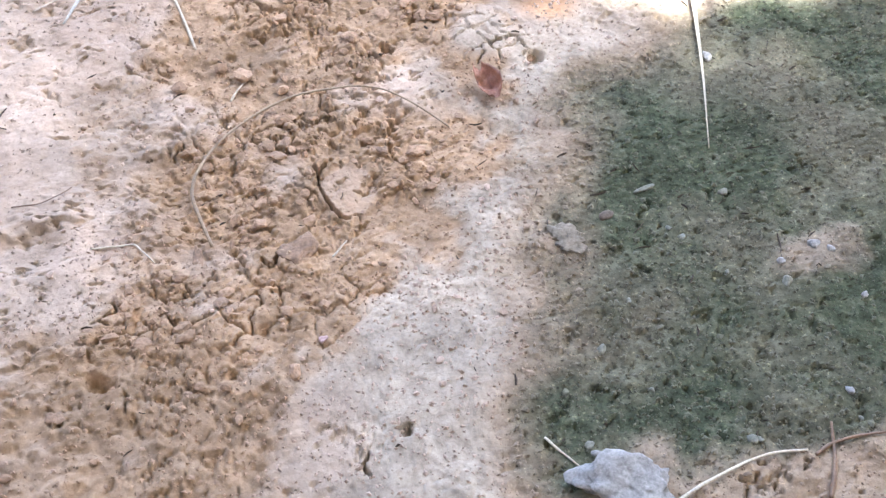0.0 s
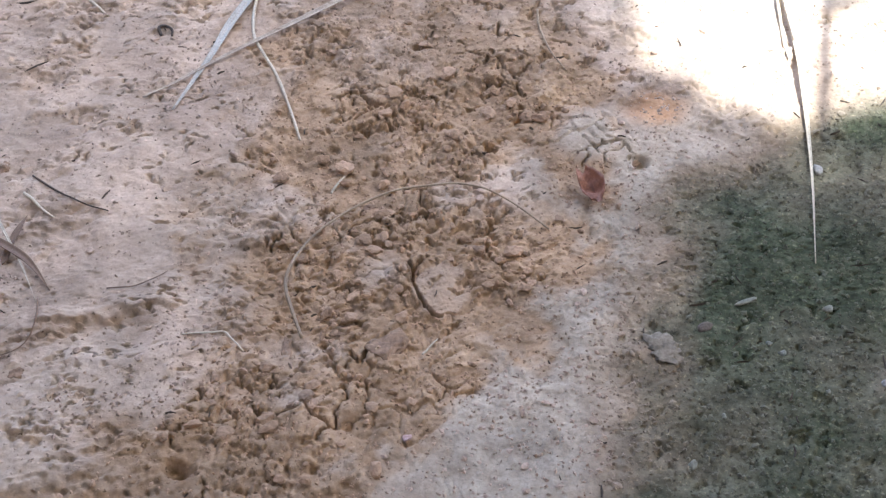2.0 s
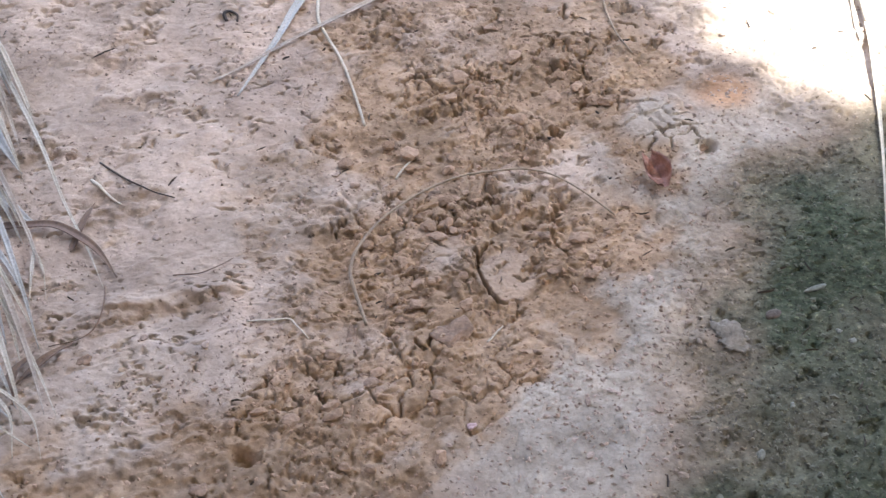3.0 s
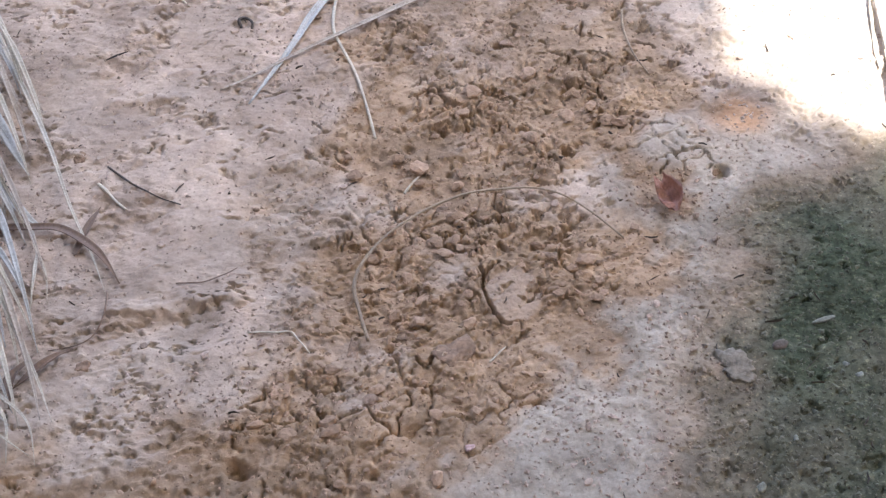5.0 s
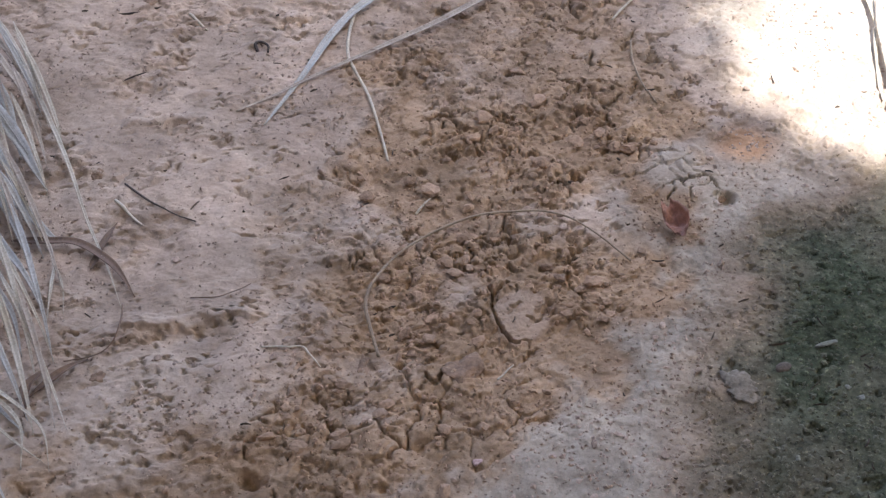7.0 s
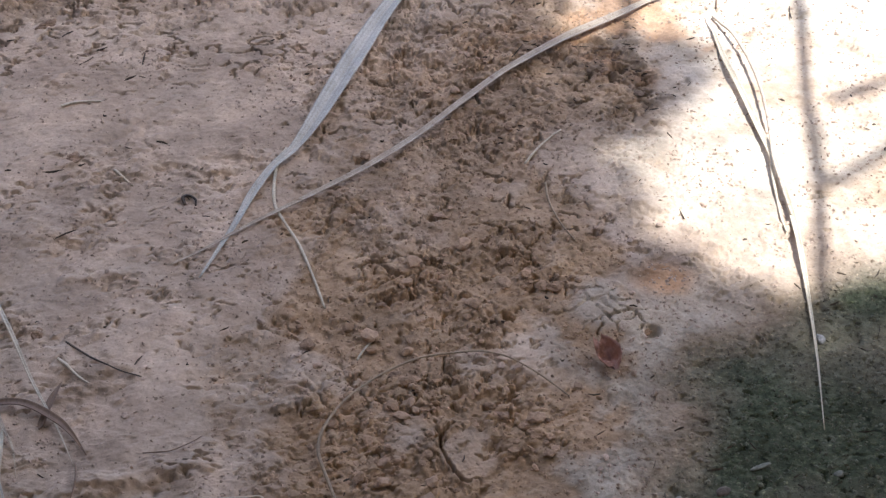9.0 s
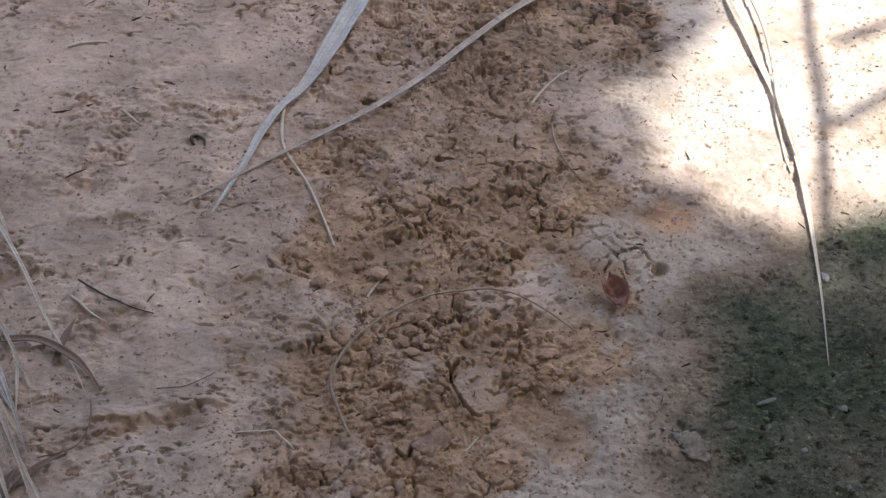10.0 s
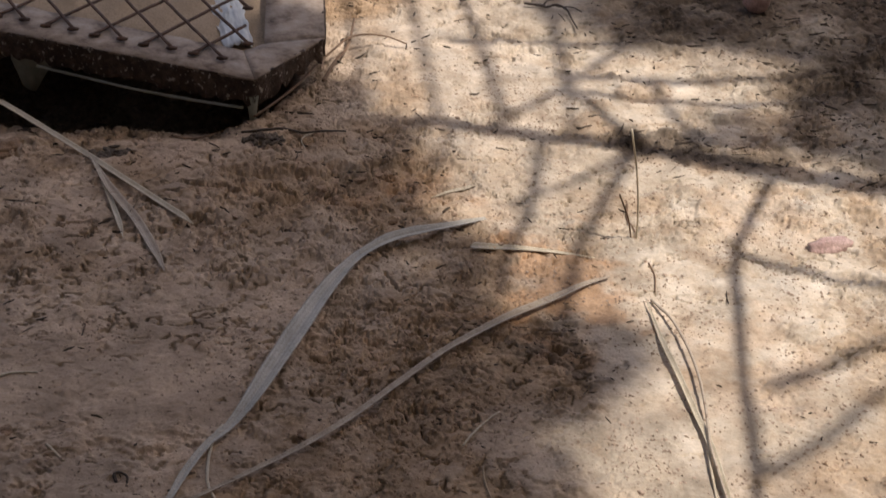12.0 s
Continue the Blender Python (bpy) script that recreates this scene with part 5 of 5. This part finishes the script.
def shade_tree():
    tree = new("shade_tree")
    base = Vector((3.2, -1.5, 0))
    limb("trunk", [base, base + Vector((-0.05, 0.05, 1.4)), base + Vector((-0.2, 0.1, 3.8)), base + Vector((-0.35, 0.2, 6.4))], 0.16, 0.08, tree)
    rng = np.random.RandomState(11)
    H = 6.4
    verts, faces = [], []
    for k in range(30000):
        if k % 2:
            x, y = rng.uniform(-1.1, 1.5), rng.uniform(-0.9, 2.2)
        else:
            far, a = 4.3 * math.sqrt(rng.rand()), rng.uniform(0, 6.2832)
            x, y = -1.4 + 1.5 * far * math.cos(a) * (1 + 0.12 * math.sin(5 * a)), -1.0 + far * math.sin(a) * (1 + 0.1 * math.sin(3 * a + 1))
        veil = lit(x, y) and veiled(x, y) and k % 3 == 0
        if lit(x, y) and not veil:
            continue
        if veil:
            size = rng.uniform(0.018, 0.03)
        elif any(lit(x + r * c, y + r * s) for r in (0.12, 0.24) for c, s in ((1, 0), (-1, 0), (0, 1), (0, -1), (0.7, 0.7), (-0.7, 0.7), (0.7, -0.7), (-0.7, -0.7))):
            size = rng.uniform(0.028, 0.05)
            if rng.rand() < 0.35 and any(lit(x + size * 0.6 * c, y + size * 0.6 * s) for c, s in ((1, 0), (-1, 0), (0, 1), (0, -1))):
                continue
        else:
            size = rng.uniform(0.09, 0.17) if k % 2 else rng.uniform(0.14, 0.24)
        c = over(x, y, H + rng.uniform(-0.3, 0.6))
        a, tilt = rng.uniform(0, 6.28), rng.uniform(-0.5, 0.5)
        u = Vector((math.cos(a), math.sin(a), tilt)) * size
        w = Vector((-math.sin(a), math.cos(a), rng.uniform(-0.4, 0.4))) * size * 0.5
        i = len(verts)
        verts += [c - u, c - u * 0.2 + w, c + u * 0.5 + w * 0.7, c + u, c + u * 0.5 - w * 0.7, c - u * 0.2 - w]
        faces.append(tuple(range(i, i + 6)))
    me = bpy.data.meshes.new("crown")
    me.from_pydata([v[:] for v in verts], [], faces)
    me.materials.append(FOLIAGE)
    crown = new("crown", me)
    crown.parent = tree
    tagged(crown, kind="stuff")
    top = base + Vector((-0.32, 0.19, 6.0))
    for x, y in ((-1.2, -0.6), (-0.3, -0.5), (-1.1, 0.3), (0.5, -0.9), (0.9, -0.4), (1.5, 0.4), (1.7, 1.6)):
        end = over(x, y, H + 0.1)
        limb("limb", [top, top.lerp(end, 0.5) + Vector((0, -0.25, 0.25)), end], 0.05, 0.015, tree)
    # bare branches low under the crown, each set to cast one shadow line
    def bare(*args):
        *pts, r, h = args
        limb("branch", [over(x, y, h) for x, y in pts], r, r * 0.8, tree)

    bare((-0.40, 1.36), (-0.216, 1.303), (-0.073, 1.285), (0.029, 1.266), (0.129, 1.238), (0.189, 1.22), (0.278, 1.197), (0.347, 1.179), (0.421, 1.142), (0.512, 1.095), (0.606, 1.063), (0.753, 0.992), (1.2, 0.8), 0.024, 2.8)
    bare((-0.012, 1.95), (-0.008, 1.827), (0.001, 1.602), (0.005, 1.26), 0.013, 3.6)
    bare((0.1, 1.95), (0.105, 1.827), (0.121, 1.602), (0.125, 1.23), 0.016, 3.6)
    bare((-0.145, 1.95), (-0.14, 1.826), (-0.132, 1.657), (-0.128, 1.30), 0.012, 3.6)
    bare((0.272, 1.95), (0.275, 1.827), (0.276, 1.601), (0.269, 1.423), (0.296, 1.357), (0.33, 1.25), (0.36, 1.17), 0.017, 3.4)
    bare((0.269, 1.419), (0.198, 1.353), (0.13, 1.282), (0.09, 1.24), 0.012, 3.4)
    bare((0.269, 1.423), (0.333, 1.502), (0.397, 1.568), (0.46, 1.63), 0.014, 3.4)
    bare((0.269, 1.43), (0.263, 1.399), (0.252, 1.30), (0.245, 1.21), 0.011, 3.4)
    bare((0.06, 1.63), (0.146, 1.623), (0.293, 1.601), (0.406, 1.584), (0.55, 1.56), 0.014, 3.4)
    bare((0.25, 1.475), (0.282, 1.467), (0.488, 1.431), (0.717, 1.443), (0.95, 1.5), 0.014, 3.0)
    bare((0.3, 1.395), (0.386, 1.369), (0.576, 1.336), (0.689, 1.347), (0.95, 1.34), 0.011, 3.0)
    bare((0.43, 1.45), (0.439, 1.385), (0.445, 1.315), (0.454, 1.215), (0.46, 1.13), 0.012, 3.2)
    bare((0.45, 1.215), (0.56, 1.19), (0.66, 1.18), (0.8, 1.18), 0.03, 3.0)
    bare((0.44, 1.15), (0.56, 1.105), (0.66, 1.065), (0.85, 1.0), 0.022, 3.0)
    bare((0.189, 1.22), (0.184, 1.199), (0.121, 0.947), (0.084, 0.861), (0.051, 0.717), 0.013, 3.0)
    bare((0.347, 1.179), (0.332, 1.144), (0.245, 0.962), (0.183, 0.824), (0.137, 0.654), 0.014, 3.0)
    bare((0.335, 1.17), (0.319, 1.144), (0.246, 1.075), (0.174, 1.029), (0.1, 0.99), 0.010, 3.2)
    bare((0.60, 1.07), (0.57, 1.058), (0.483, 0.901), (0.44, 0.816), (0.401, 0.644), (0.361, 0.453), (0.332, 0.302), (0.285, 0.096), (0.27, 0.04), 0.012, 2.2)
    bare((0.029, 1.266), (0.005, 1.177), (-0.052, 1.034), 0.012, 3.2)
    bare((-0.05, 1.28), (-0.052, 1.2), (-0.056, 1.044), 0.009, 3.2)
    bare((0.441, 0.821), (0.522, 0.777), (0.658, 0.72), (0.9, 0.66), 0.013, 3.2)
    bare((0.40, 0.47), (0.456, 0.498), (0.515, 0.526), (0.609, 0.578), (0.85, 0.7), 0.014, 3.4)
    bare((0.329, 0.291), (0.366, 0.301), (0.466, 0.371), (0.566, 0.457), (0.8, 0.62), 0.013, 3.4)
    limb("bough", [base + Vector((-0.15, 0.08, 2.4)), over(1.5, 0.2, 2.75), over(1.2, 0.8, 2.8)], 0.05, 0.03, tree)
    tagged(tree, "unseen leafy tree with bare low branches, added to shade the soil", "tree")


palm_leaves()
straws()
more_straws()
grass_clump()
dead_leaf()
stones()
bark_clump(-0.313, 1.208, 0.038, 0.02, 1)
bark_clump(-0.581, 1.182, 0.04, 0.022, 2)
rusty_frame()
crumbs("soil_clods", 60000, lambda damp, moss, crust, litter_shade, patch, grainy: 0.15 * np.clip(patch - 0.35, 0, 1) * (0.3 + 0.7 * damp) + 0.014 * damp + 0.006 + 0.02 * grainy * (1 - moss),
       lambda rng, m, damp: (0.0022 + 0.0072 * rng.uniform(0, 1, m) ** 2.0) * (0.5 + 0.55 * damp), 2, 4, "rounded loose clods of dried brown soil")
crumbs("soil_crumbs", 60000, lambda damp, moss, crust, litter_shade, patch, grainy: 0.30 * damp * (0.1 + patch) + 0.03 * patch + 0.2 * litter_shade + 0.012,
       lambda rng, m, damp: (0.0011 + 0.0028 * rng.uniform(0, 1, m) ** 2.5) * (0.7 + 0.5 * damp), 1, 5, "loose crumbs of dried brown soil")
crumbs("soil_grit", 230000, lambda damp, moss, crust, litter_shade, patch, grainy: 0.08 + 0.30 * grainy + 0.12 * damp + 0.42 * moss + 0.2 * crust,
       lambda rng, m, damp: 0.0007 + 0.0022 * rng.uniform(0, 1, m) ** 2.5, 0, 6, "fine angular soil grit strewn over the ground")
litter_bits()
shade_tree()
